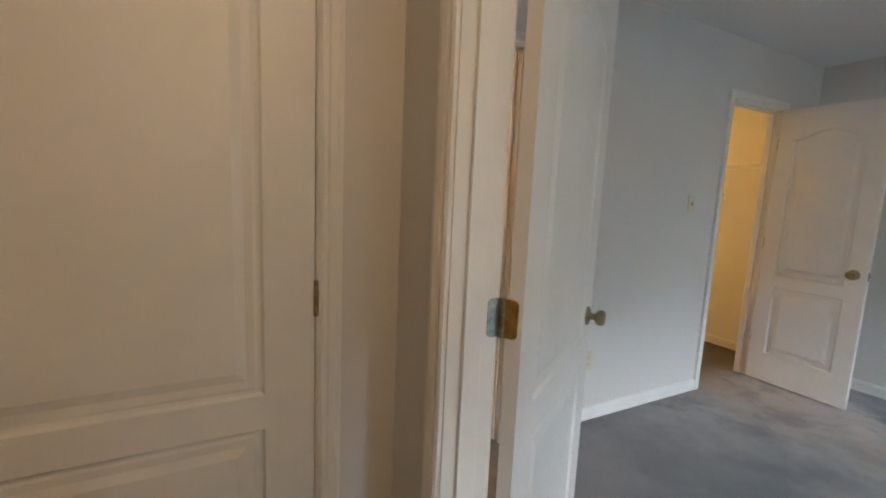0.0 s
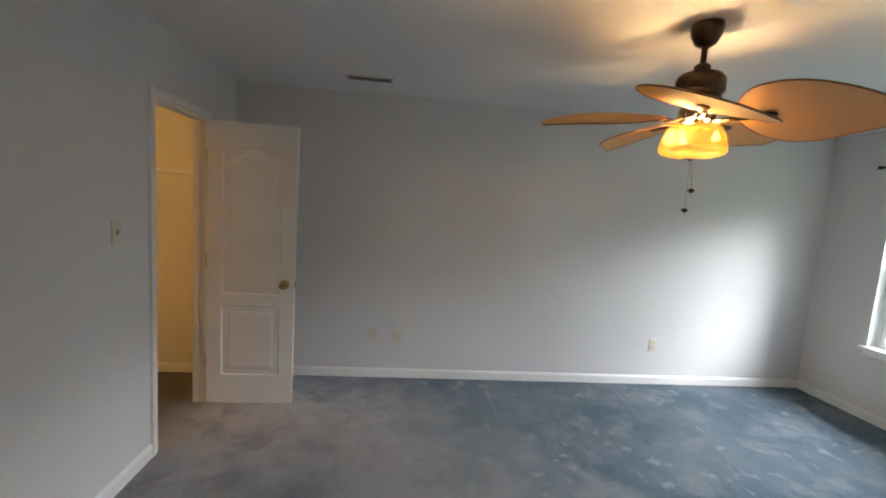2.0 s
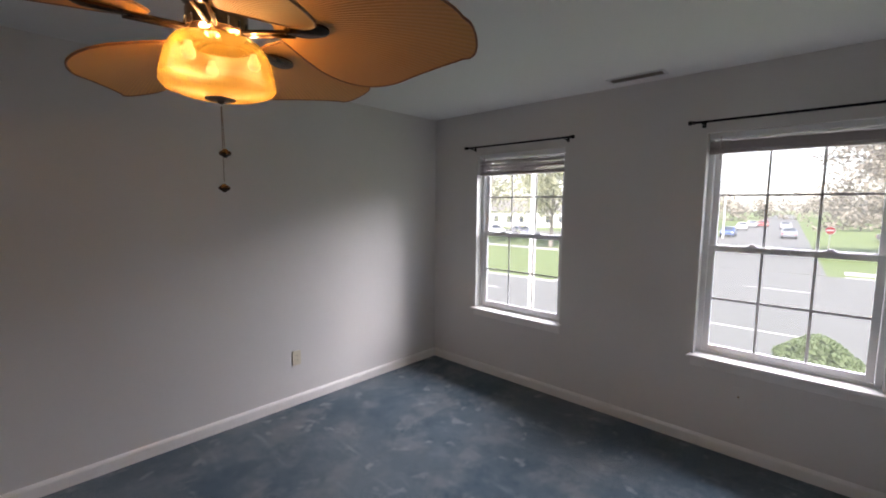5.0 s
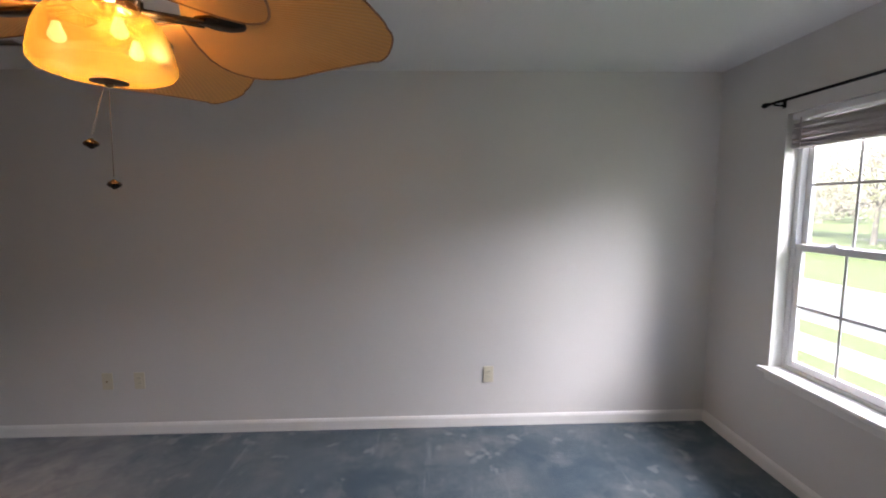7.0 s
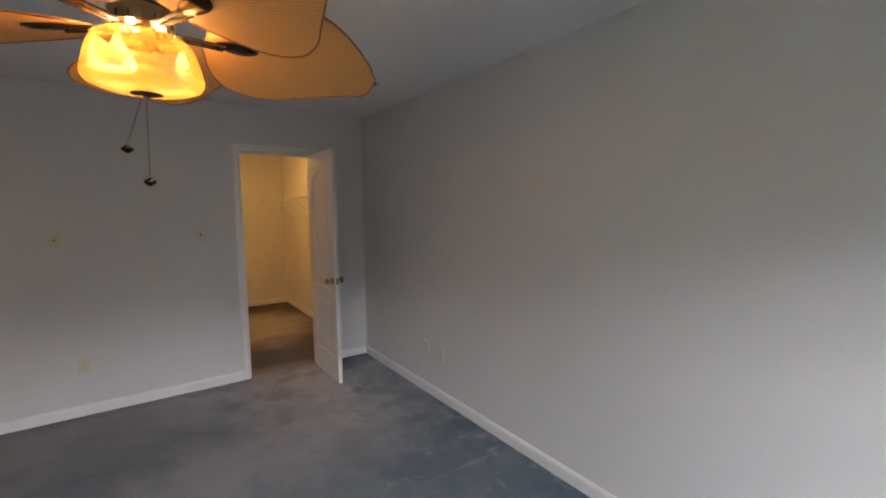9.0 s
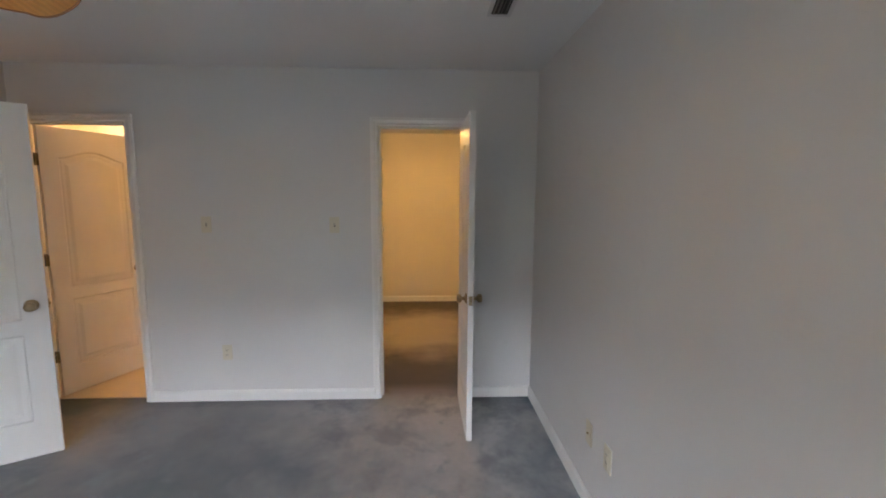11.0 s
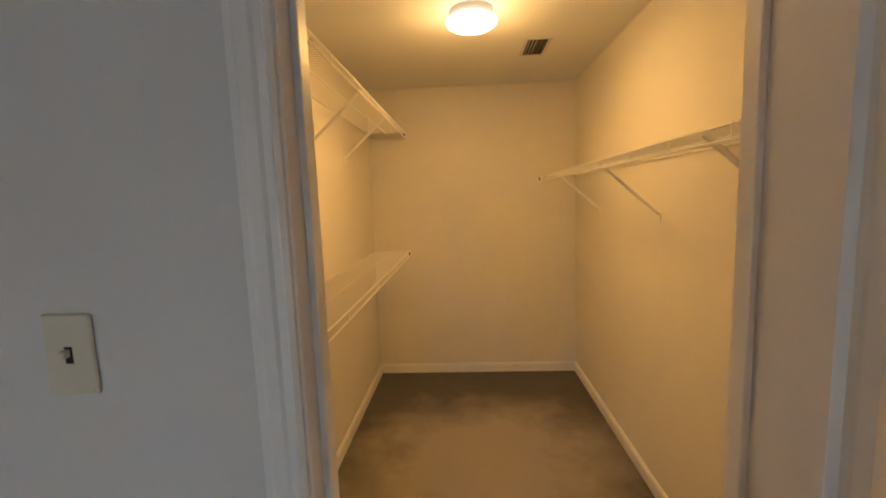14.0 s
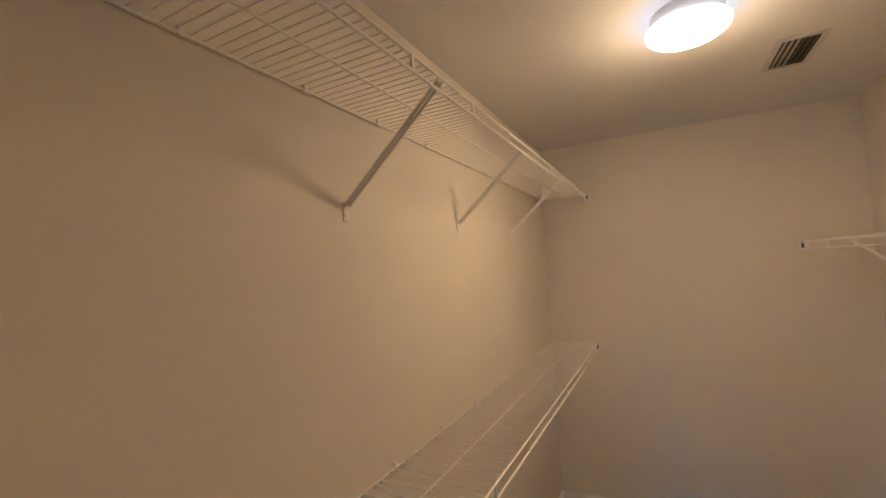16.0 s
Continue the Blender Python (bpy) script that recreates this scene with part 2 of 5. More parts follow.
def lit_glass(name, tint, glow, strength, clear):
    """A lit glass shade: translucent, with a weak glow of its own."""
    m = bpy.data.materials.new(name)
    m.use_nodes = True
    t = m.node_tree
    t.nodes.clear()
    out, mix1, mix2 = t.nodes.new("ShaderNodeOutputMaterial"), t.nodes.new("ShaderNodeMixShader"), t.nodes.new("ShaderNodeAddShader")
    tr, gl, em = t.nodes.new("ShaderNodeBsdfTranslucent"), t.nodes.new("ShaderNodeBsdfGlossy"), t.nodes.new("ShaderNodeEmission")
    co, nz, rp = t.nodes.new("ShaderNodeTexCoord"), t.nodes.new("ShaderNodeTexNoise"), t.nodes.new("ShaderNodeMixRGB")
    nz.inputs["Scale"].default_value, nz.inputs["Detail"].default_value = 9.0, 3.0
    t.links.new(co.outputs["Object"], nz.inputs["Vector"])
    t.links.new(nz.outputs["Fac"], rp.inputs[0])
    rp.inputs[1].default_value, rp.inputs[2].default_value = (*tint, 1), (*[v * 0.75 for v in tint], 1)
    t.links.new(rp.outputs[0], tr.inputs[0])
    gl.inputs["Roughness"].default_value = 0.25
    em.inputs[0].default_value, em.inputs[1].default_value = (*glow, 1), strength
    mix1.inputs[0].default_value = 0.06
    t.links.new(tr.outputs[0], mix1.inputs[1])
    t.links.new(gl.outputs[0], mix1.inputs[2])
    t.links.new(mix1.outputs[0], mix2.inputs[0])
    t.links.new(em.outputs[0], mix2.inputs[1])
    mix3, tp = t.nodes.new("ShaderNodeMixShader"), t.nodes.new("ShaderNodeBsdfTransparent")
    tp.inputs[0].default_value = (*clear, 1)
    mix3.inputs[0].default_value = 0.09
    t.links.new(mix2.outputs[0], mix3.inputs[1])
    t.links.new(tp.outputs[0], mix3.inputs[2])
    t.links.new(mix3.outputs[0], out.inputs[0])
    return m


AMBER = lit_glass("amber_lit_glass", (0.031, 0.0182, 0.0028), (1.0, 0.36, 0.05), 0.03, (1.0, 0.86, 0.6))


def glowing(name, colour, strength):
    m = bpy.data.materials.new(name)
    m.use_nodes = True
    b = m.node_tree.nodes["Principled BSDF"]
    b.inputs["Base Color"].default_value = (0.8, 0.8, 0.75, 1)
    b.inputs["Emission Color"].default_value = (*colour, 1)
    b.inputs["Emission Strength"].default_value = strength
    return m


WHITE_LAMP = glowing("lit_white_glass", (1.0, 0.80, 0.5), 0.6)
BULB = glowing("lit_bulb_glass", (1.0, 0.78, 0.42), 1.2)
BATH_LAMP = glowing("lit_bath_glass", (1.0, 0.9, 0.75), 3.0)

m = bpy.data.materials.new("window_glass")
m.use_nodes = True
t = m.node_tree
t.nodes.clear()
o, mx, tp, gs, fr = (t.nodes.new(k) for k in ("ShaderNodeOutputMaterial", "ShaderNodeMixShader", "ShaderNodeBsdfTransparent", "ShaderNodeBsdfGlossy", "ShaderNodeLayerWeight"))
tp.inputs[0].default_value = (0.93, 0.95, 0.95, 1)
gs.inputs["Roughness"].default_value = 0.02
fr.inputs["Blend"].default_value = 0.5
steep, more = t.nodes.new("ShaderNodeMath"), t.nodes.new("ShaderNodeMath")
steep.operation, more.operation = "POWER", "MULTIPLY_ADD"
steep.inputs[1].default_value, more.inputs[1].default_value, more.inputs[2].default_value = 5.0, 0.5, 0.025
t.links.new(fr.outputs["Facing"], steep.inputs[0])
t.links.new(steep.outputs[0], more.inputs[0])
t.links.new(more.outputs[0], mx.inputs[0])
t.links.new(tp.outputs[0], mx.inputs[1])
t.links.new(gs.outputs[0], mx.inputs[2])
# thin translucent veil imitates haze and glare washing out the view
hazed, haze = t.nodes.new("ShaderNodeMixShader"), t.nodes.new("ShaderNodeBsdfTranslucent")
haze.inputs[0].default_value, hazed.inputs[0].default_value = (0.8, 0.8, 0.8, 1), 0.012
t.links.new(mx.outputs[0], hazed.inputs[1])
t.links.new(haze.outputs[0], hazed.inputs[2])
t.links.new(hazed.outputs[0], o.inputs[0])
GLASS = m

# outdoors
m = Mat("asphalt", (0.10, 0.10, 0.105), 0.85)
m.colour(m.mix(m.noise(0.35, 5), (0.098, 0.102, 0.096), (0.122, 0.126, 0.118))).bump(m.noise(60, 3), 0.4, 0.01)
ASPHALT = m.m
m = Mat("lawn", (0.10, 0.14, 0.045), 0.9)
c = m.mix(m.noise(0.6, 6), (0.09, 0.14, 0.04), (0.13, 0.165, 0.06))
m.colour(m.mix(0.5, c, m.ramp(m.noise(40, 3), (0.3, (0.5,)), (0.7, (1,))), "MULTIPLY")).bump(m.noise(30, 4), 0.8, 0.05)
LAWN = m.m
CONCRETE = plain("pale_concrete", (0.36, 0.35, 0.33), 0.85, 0.12, 2.0, 0.2)
ROAD_PAINT = plain("white_road_paint", (0.55, 0.55, 0.53), 0.7, 0.15, 3.0)
BARK = plain("grey_bark", (0.22, 0.20, 0.175), 0.9, 0.3, 6.0, 0.6)
POLE_WOOD = plain("pale_weathered_pole", (0.46, 0.45, 0.43), 0.8, 0.15, 5.0, 0.3)
SIDING = plain("white_siding", (0.62, 0.62, 0.61), 0.6, 0.05, 2.0)
ROOFING = plain("grey_shingles", (0.14, 0.135, 0.13), 0.9, 0.25, 3.0, 0.4)
DARKGLASS = plain("dark_window_glass", (0.04, 0.05, 0.06), 0.1, 0.1)
TYRE = plain("tyre_rubber", (0.025, 0.025, 0.025), 0.8)
HUB = plain("wheel_hub_metal", (0.45, 0.45, 0.46), 0.35, 0.1, 12, 0.1, Metallic=0.8)
SIGN_RED = plain("sign_red", (0.50, 0.03, 0.03), 0.45, 0.08)
SIGN_WHITE = plain("sign_white", (0.78, 0.78, 0.78), 0.45, 0.05)


def leafy(name, a, b):
    m = Mat(name, a, 0.6)
    info = m.node("ShaderNodeNewGeometry")
    c = m.mix(info.outputs["Random Per Island"], a, b)
    m.colour(c)
    through_leaf, both = m.node("ShaderNodeBsdfTranslucent"), m.node("ShaderNodeMixShader")
    m.link(c, through_leaf.inputs[0])
    both.inputs[0].default_value = 0.5
    m.link(m.b.outputs[0], both.inputs[1])
    m.link(through_leaf.outputs[0], both.inputs[2])
    m.link(both.outputs[0], m.t.nodes["Material Output"].inputs[0])
    return m.m


LEAF_SPRING = leafy("spring_leaves", (0.25, 0.27, 0.15), (0.34, 0.34, 0.21))
# brown lightened so that the colour carries the outdoor haze
LEAF_BROWN = leafy("bare_twig_leaves", (0.27, 0.245, 0.20), (0.36, 0.33, 0.27))
LEAF_BUSH = leafy("bush_leaves", (0.11, 0.155, 0.065), (0.16, 0.21, 0.10))


# ---------- mesh helpers ----------
def finish(name, bm, mats, parent=None, label="", smooth=False, kind=""):
    mesh = bpy.data.meshes.new(name)
    bm.normal_update()
    bm.to_mesh(mesh)
    bm.free()
    for mat in mats if isinstance(mats, (list, tuple)) else [mats]:
        mesh.materials.append(mat)
    if smooth:
        mesh.polygons.foreach_set("use_smooth", [True] * len(mesh.polygons))
        mesh.set_sharp_from_angle(angle=radians(38))
    ob = new(name, mesh)
    ob.parent = parent
    if label or kind:
        tagged(ob, label=label, kind=kind)
    return ob


def part(name, bm, material, parent, label="", smooth=False):
    return finish(name, bm, material, parent, label, smooth)


def thing(name, label, category, group="", at=(0, 0, 0), turn=0.0):
    ob = new(name)
    ob.empty_display_size = 0.1
    ob.location, ob.rotation_euler = at, (0, 0, radians(turn))
    return tagged(ob, label, category, group)


def box(bm, x0, x1, y0, y1, z0, z1, bevel=0.0, mat=0):
    v = [bm.verts.new((x, y, z)) for x in (x0, x1) for y in (y0, y1) for z in (z0, z1)]
    fs = [bm.faces.new([v[i] for i in f]) for f in ((0, 1, 3, 2), (4, 6, 7, 5), (0, 4, 5, 1), (2, 3, 7, 6), (0, 2, 6, 4), (1, 5, 7, 3))]
    for f in fs:
        f.material_index = mat
    if bevel:
        edges = list({e for f in fs for e in f.edges})
        bmesh.ops.bevel(bm, geom=edges, offset=bevel, segments=1, affect="EDGES", profile=0.5)
    return bm


def boxed(*args, **kw):
    return box(bmesh.new(), *args, **kw)


def lathe(bm, profile, steps=24, axis="z", at=(0, 0, 0)):
    """Turn (radius, height) pairs about an axis."""
    rings = []
    for r, h in profile:
        ring = []
        for k in range(steps if r > 1e-5 else 1):
            a = 2 * math.pi * k / steps
            p = (r * math.cos(a), r * math.sin(a), h)
            p = {"z": p, "y": (p[0], p[2], -p[1]), "x": (p[2], p[0], p[1])}[axis]
            ring.append(bm.verts.new(Vector(p) + Vector(at)))
        rings.append(ring)
    for a, b in zip(rings, rings[1:]):
        if len(a) == 1 and len(b) == 1:
            continue
        for k in range(max(len(a), len(b))):
            q = [a[k % len(a)], a[(k + 1) % len(a)], b[(k + 1) % len(b)], b[k % len(b)]]
            q = list(dict.fromkeys(q))
            bm.faces.new(q)
    bmesh.ops.recalc_face_normals(bm, faces=bm.faces)
    return bm


def rod(bm, a, b, r, steps=6, r2=None):
    """A closed rod from a to b."""
    a, b = Vector(a), Vector(b)
    d = (b - a).normalized()
    u = d.orthogonal().normalized()
    w = d.cross(u)
    rings = [[bm.verts.new(p + rr * (math.cos(2 * math.pi * k / steps) * u + math.sin(2 * math.pi * k / steps) * w)) for k in range(steps)]
             for p, rr in ((a, r), (b, r if r2 is None else r2))]
    for k in range(steps):
        j = (k + 1) % steps
        bm.faces.new((rings[0][k], rings[0][j], rings[1][j], rings[1][k]))
    bm.faces.new(rings[0][::-1])
    bm.faces.new(rings[1])
    return bm


def ball(bm, at, r, squash=1.0, steps=12):
    prof = [(r * math.sin(math.pi * k / 8), -r * squash * math.cos(math.pi * k / 8)) for k in range(9)]
    return lathe(bm, prof, steps, "z", at)


def structure(name, bm, mats, label=""):
    return tagged(finish(name, bm, mats), label=label, kind="structure")


def pierced(axis, c0, c1, u0, u1, z0, z1, holes=()):
    """A wall with openings through it: axis is the way it faces, c0 to c1 its thickness, u its length.
    Material 0 on the low side, 1 on the high side and in the openings."""
    bm = bmesh.new()
    us = sorted({u0, u1, *[h[0] for h in holes], *[h[1] for h in holes]})
    zs = sorted({z0, z1, *[h[2] for h in holes], *[h[3] for h in holes]})
    solid = lambda i, j: 0 <= i < len(us) - 1 and 0 <= j < len(zs) - 1 and not any(
        h[0] <= (us[i] + us[i + 1]) / 2 <= h[1] and h[2] <= (zs[j] + zs[j + 1]) / 2 <= h[3] for h in holes)
    memo = {}

    def v(c, u, z):
        if (c, u, z) not in memo:
            memo[c, u, z] = bm.verts.new((c, u, z) if axis == "x" else (u, c, z))
        return memo[c, u, z]

    for i in range(len(us) - 1):
        for j in range(len(zs) - 1):
            if not solid(i, j):
                continue
            a, b, c, d = us[i], us[i + 1], zs[j], zs[j + 1]
            bm.faces.new((v(c0, a, c), v(c0, b, c), v(c0, b, d), v(c0, a, d))).material_index = 0
            bm.faces.new((v(c1, a, c), v(c1, a, d), v(c1, b, d), v(c1, b, c))).material_index = 1
            for di, dj, quad in ((-1, 0, ((a, c), (a, d))), (1, 0, ((b, c), (b, d))), (0, -1, ((a, c), (b, c))), (0, 1, ((a, d), (b, d)))):
                if not solid(i + di, j + dj):
                    (p, q), (r, s) = quad
                    bm.faces.new((v(c0, p, q), v(c1, p, q), v(c1, r, s), v(c0, r, s))).material_index = 1
    bmesh.ops.recalc_face_normals(bm, faces=bm.faces)
    return bm


# ---------- the shell ----------
EAST = 5.37
SOUTH = -3.68
W1, W2 = (-1.43, -0.545), (-3.29, -2.405)     # window openings, along y
WZ = (0.60, 2.055)
CL = (-1.15, -0.53)                           # closet doorway, clear
BA = (-3.615, -2.915)                         # bathroom doorway, clear
BD = (0.989, 1.77)                              # bedroom doorway, clear, along x
HEAD = 2.045
J = 0.018

structure("wall_west", pierced("x", -0.085, 0.0, -4.10, 0.0, 0.0, H, [(CL[0] - J, CL[1] + J, 0.0, HEAD + J), (BA[0] - J, BA[1] + J, 0.0, HEAD + J)]),
          [CREAM_WALL, GREY_WALL], "light grey painted wall with closet and bathroom doorways")
structure("wall_north", pierced("y", 0.0, 0.12, -0.085, EAST + 0.15, -0.3, H), [GREY_WALL, GREY_WALL], "light grey painted bedroom wall")
structure("wall_east", pierced("x", EAST, EAST + 0.15, SOUTH - 0.12, 0.0, -0.3, H, [(*W1, *WZ), (*W2, *WZ)]), [GREY_WALL, TRIM], "light grey painted wall with two windows")
structure("wall_south", pierced("y", SOUTH - 0.12, SOUTH, 0.0, EAST, 0.0, H, [(BD[0] - J, BD[1] + J, 0.0, HEAD + J)]), [GREY_WALL, GREY_WALL], "light grey painted wall with bedroom doorway")
structure("closet_wall_north", pierced("y", 0.0, 0.12, -3.18, -0.085, 0.0, H), [CREAM_WALL, CREAM_WALL], "cream painted closet wall")
structure("closet_wall_south", pierced("y", -1.835, -1.715, -3.055, -0.085, 0.0, H), [CREAM_WALL, CREAM_WALL], "cream painted closet wall")
structure("closet_wall_west", pierced("x", -3.18, -3.055, -1.835, 0.0, 0.0, H), [CREAM_WALL, CREAM_WALL], "cream painted closet wall")
structure("bath_wall_west", pierced("x", -2.72, -2.6, -4.22, -1.835, 0.0, H), [CREAM_WALL, CREAM_WALL], "cream painted bathroom wall")
structure("bath_wall_south", pierced("y", -4.22, -4.10, -2.6, 0.0, 0.0, H), [CREAM_WALL, CREAM_WALL], "cream painted bathroom wall")
structure("bath_wing_wall", pierced("x", -2.07, -1.95, -2.66, -1.835, 0.0, H), [CREAM_WALL, CREAM_WALL], "cream painted wall at the end of the bathtub")
HD = (-4.775, -4.015)
structure("hall_wall_west", pierced("x", 0.58, 0.70, -5.5, SOUTH - 0.12, 0.0, H, [(HD[0] - J, HD[1] + J, 0.0, HEAD + J)]), [GREY_WALL, GREY_WALL], "grey painted hall wall with a door")
structure("hall_wall_south", pierced("y", -5.5, -5.38, 0.70, 2.6, 0.0, H), [GREY_WALL, GREY_WALL], "grey painted hall wall")
structure("hall_wall_east", pierced("x", 2.6, 2.72, -5.5, SOUTH - 0.12, 0.0, H), [GREY_WALL, GREY_WALL], "grey painted hall wall")
structure("hall_cupboard_wall", pierced("x", 0.1, 0.2, -5.5, SOUTH - 0.12, 0.0, H), [GREY_WALL, GREY_WALL], "plain wall behind the hall door")
structure("ceiling", boxed(-3.3, EAST + 0.15, -5.6, 0.12, H, H + 0.12), CEILING, "flat off-white textured ceiling")
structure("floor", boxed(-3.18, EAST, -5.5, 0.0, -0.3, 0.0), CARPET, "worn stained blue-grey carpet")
structure("bath_floor", boxed(-2.6, -0.06, -4.10, -1.835, 0.0, 0.006), VINYL, "cream vinyl bathroom floor")


def strip(name, axis, face, sign, a, b, label="white painted baseboard"):
    """A baseboard on a wall face; sign is the way the face looks."""
    bm = bmesh.new()
    prof = [(0, 0), (0.014, 0), (0.014, 0.062), (0.011, 0.070), (0.006, 0.078), (0.0, 0.082)]
    ends = []
    for u in (a, b):
        ends.append([bm.verts.new((face + sign * d, u, z) if axis == "x" else (u, face + sign * d, z)) for d, z in prof])
    n = len(prof)
    for k in range(n):
        bm.faces.new((ends[0][k], ends[0][(k + 1) % n], ends[1][(k + 1) % n], ends[1][k]))
    bm.faces.new(ends[0])
    bm.faces.new(ends[1][::-1])
    bmesh.ops.recalc_face_normals(bm, faces=bm.faces)
    return structure(name, bm, TRIM, label)


CW = 0.060   # casing width
for axis, face, sign, a, b in (("y", 0.0, -1, 0.0, EAST), ("x", EAST, -1, SOUTH, -0.014), ("y", SOUTH, 1, 0.017, BD[0] - CW), ("y", SOUTH, 1, BD[1] + CW, EAST - 0.014),
                               ("x", 0.0, 1, BA[1] + CW, CL[0] - CW), ("x", 0.0, 1, CL[1] + CW, -0.014),
                               ("y", 0.0, -1, -3.055, -0.085), ("y", -1.715, 1, -3.055, -0.085), ("x", -3.055, 1, -1.701, -0.014),
                               ("x", -0.085, -1, -1.701, CL[0] - CW), ("x", -0.085, -1, CL[1] + CW, -0.014),
                               ("x", 0.70, 1, -5.38, HD[0] - CW), ("x", 0.70, 1, HD[1] + CW, -3.80)):
    strip("baseboard", axis, face, sign, a, b)


def casing(name, axis, face, sign, a, b, top, low=0.0):
    """Moulded door casing on a wall face around a clear opening a to b."""
    bm = bmesh.new()
    prof = [(0.004, 0.0), (0.004, 0.010), (0.011, 0.015), (0.015, 0.011), (0.025, 0.0115), (0.030, 0.016), (0.045, 0.020), (0.051, 0.0175), (0.060, 0.0175), (0.060, 0.0)]
    rows = []
    for corner in range(4):
        ring = []
        for w, d in prof:
            u = a - w if corner < 2 else b + w
            z = low if corner in (0, 3) else top + w
            ring.append(bm.verts.new((face + sign * d, u, z) if axis == "x" else (u, face + sign * d, z)))
        rows.append(ring)
    n = len(prof)
    for r, s in zip(rows, rows[1:]):
        for k in range(n):
            bm.faces.new((r[k], r[(k + 1) % n], s[(k + 1) % n], s[k]))
    bm.faces.new(rows[0])
    bm.faces.new(rows[-1][::-1])
    bmesh.ops.recalc_face_normals(bm, faces=bm.faces)
    return structure(name, bm, TRIM, "white moulded door casing")


def jamb(name, axis, c0, c1, a, b, top, stop_at):
    """The lining of a doorway, with its stop."""
    bm = bmesh.new()
    def bx(u0, u1, z0, z1, d0, d1):
        box(bm, *((d0, d1, u0, u1) if axis == "x" else (u0, u1, d0, d1)), z0, z1, 0.0015)
    lo, hi = c0 - 0.001, c1 + 0.001
    bx(a - J, a, 0.0, top + J, lo, hi)
    bx(b, b + J, 0.0, top + J, lo, hi)
    bx(a, b, top, top + J, lo, hi)
    s0, s1 = stop_at
    bx(a, a + 0.011, 0.0, top, s0, s1)
    bx(b - 0.011, b, 0.0, top, s0, s1)
    bx(a + 0.011, b - 0.011, top - 0.011, top, s0, s1)
    return structure(name, bm, TRIM, "white painted door lining")


casing("trim_closet_casing", "x", 0.0, 1, *CL, HEAD)
casing("trim_bath_casing", "x", 0.0, 1, *BA, HEAD)
casing("trim_bath_casing_inner", "x", -0.085, -1, *BA, HEAD)
casing("trim_bedroom_casing", "y", SOUTH, 1, *BD, HEAD)
casing("trim_bedroom_casing_hall", "y", SOUTH - 0.12, -1, *BD, HEAD)
casing("trim_hall_casing", "x", 0.70, 1, *HD, HEAD)
jamb("closet_jamb", "x", -0.085, 0.0, *CL, HEAD, (-0.075, -0.040))
jamb("bath_jamb", "x", -0.085, 0.0, *BA, HEAD, (-0.052, -0.040))
jamb("bedroom_jamb", "y", SOUTH - 0.12, SOUTH, *BD, HEAD, (SOUTH - 0.085, SOUTH - 0.04))
jamb("hall_jamb", "x", 0.58, 0.70, *HD, HEAD, (0.62, 0.655))


# ---------- doors ----------
def panel_outline(x0, x1, z0, z1, rise, inset):
    """Outline of a door panel, with an arched top when rise is not 0."""
    x0, x1, z0 = x0 + inset, x1 - inset, z0 + inset
    pts = [(x0, z0), (x1, z0)]
    if not rise:
        return pts + [(x1, z1 - inset), (x0, z1 - inset)]
    steps = 14
    for k in range(steps + 1):
        s = k / steps
        lift = rise * (0.5 - 0.5 * math.cos(2 * math.pi * s)) ** 0.8
        pts.append((x1 + (x0 - x1) * s, z1 - rise - inset + lift))
    return pts


def leaf_mesh(w, h, t):
    """A moulded two-panel door leaf: x from the hinge, y from 0 to -t, z up."""
    bm = bmesh.new()
    st = 0.115 if w > 0.65 else 0.10
    panels = [(st, w - st, 0.215, 0.735, 0.0), (st, w - st, 0.82, 1.865, 0.06)]
    for y, s in ((0.0, -1), (-t, 1)):
        rim = [bm.verts.new((x, y, z)) for x, z in ((0, 0), (w, 0), (w, h), (0, h))]
        edges = [bm.edges.new((rim[i], rim[(i + 1) % 4])) for i in range(4)]
        for p in panels:
            last = None
            for inset, depth in ((0, 0), (0.007, 0.008), (0.014, 0.0095), (0.022, 0.0075), (0.040, 0.008), (0.062, 0.0015)):
                ring = [bm.verts.new((x, y + s * depth, z)) for x, z in panel_outline(*p, inset)]
                n = len(ring)
                if last is None:
                    edges += [bm.edges.new((ring[i], ring[(i + 1) % n])) for i in range(n)]
                else:
                    for i in range(n):
                        bm.faces.new((last[i], last[(i + 1) % n], ring[(i + 1) % n], ring[i]))
                last = ring
            bm.faces.new(last)
        bmesh.ops.triangle_fill(bm, use_beauty=True, edges=edges)
    bm.verts.ensure_lookup_table()
    corner = lambda y: [min(bm.verts, key=lambda v: (v.co - Vector((x, y, z))).length) for x, z in ((0, 0), (w, 0), (w, h), (0, h))]
    a, b = corner(0.0), corner(-t)
    for i in range(4):
        bm.faces.new((a[i], a[(i + 1) % 4], b[(i + 1) % 4], b[i]))
    bmesh.ops.recalc_face_normals(bm, faces=bm.faces)
    return bm


def knob_bm(at, way):
    """A round door knob with its rose, standing out of a leaf's face along y."""
    prof = [(0.0, 0.0), (0.0335, 0.0), (0.0335, 0.004), (0.028, 0.009), (0.015, 0.012), (0.0115, 0.018), (0.0115, 0.026), (0.017, 0.031),
            (0.0255, 0.037), (0.0275, 0.046), (0.0265, 0.056), (0.021, 0.061), (0.008, 0.0625), (0.0, 0.062)]
    return lathe(bmesh.new(), [(r, d * way) for r, d in prof], 28, "y", at)


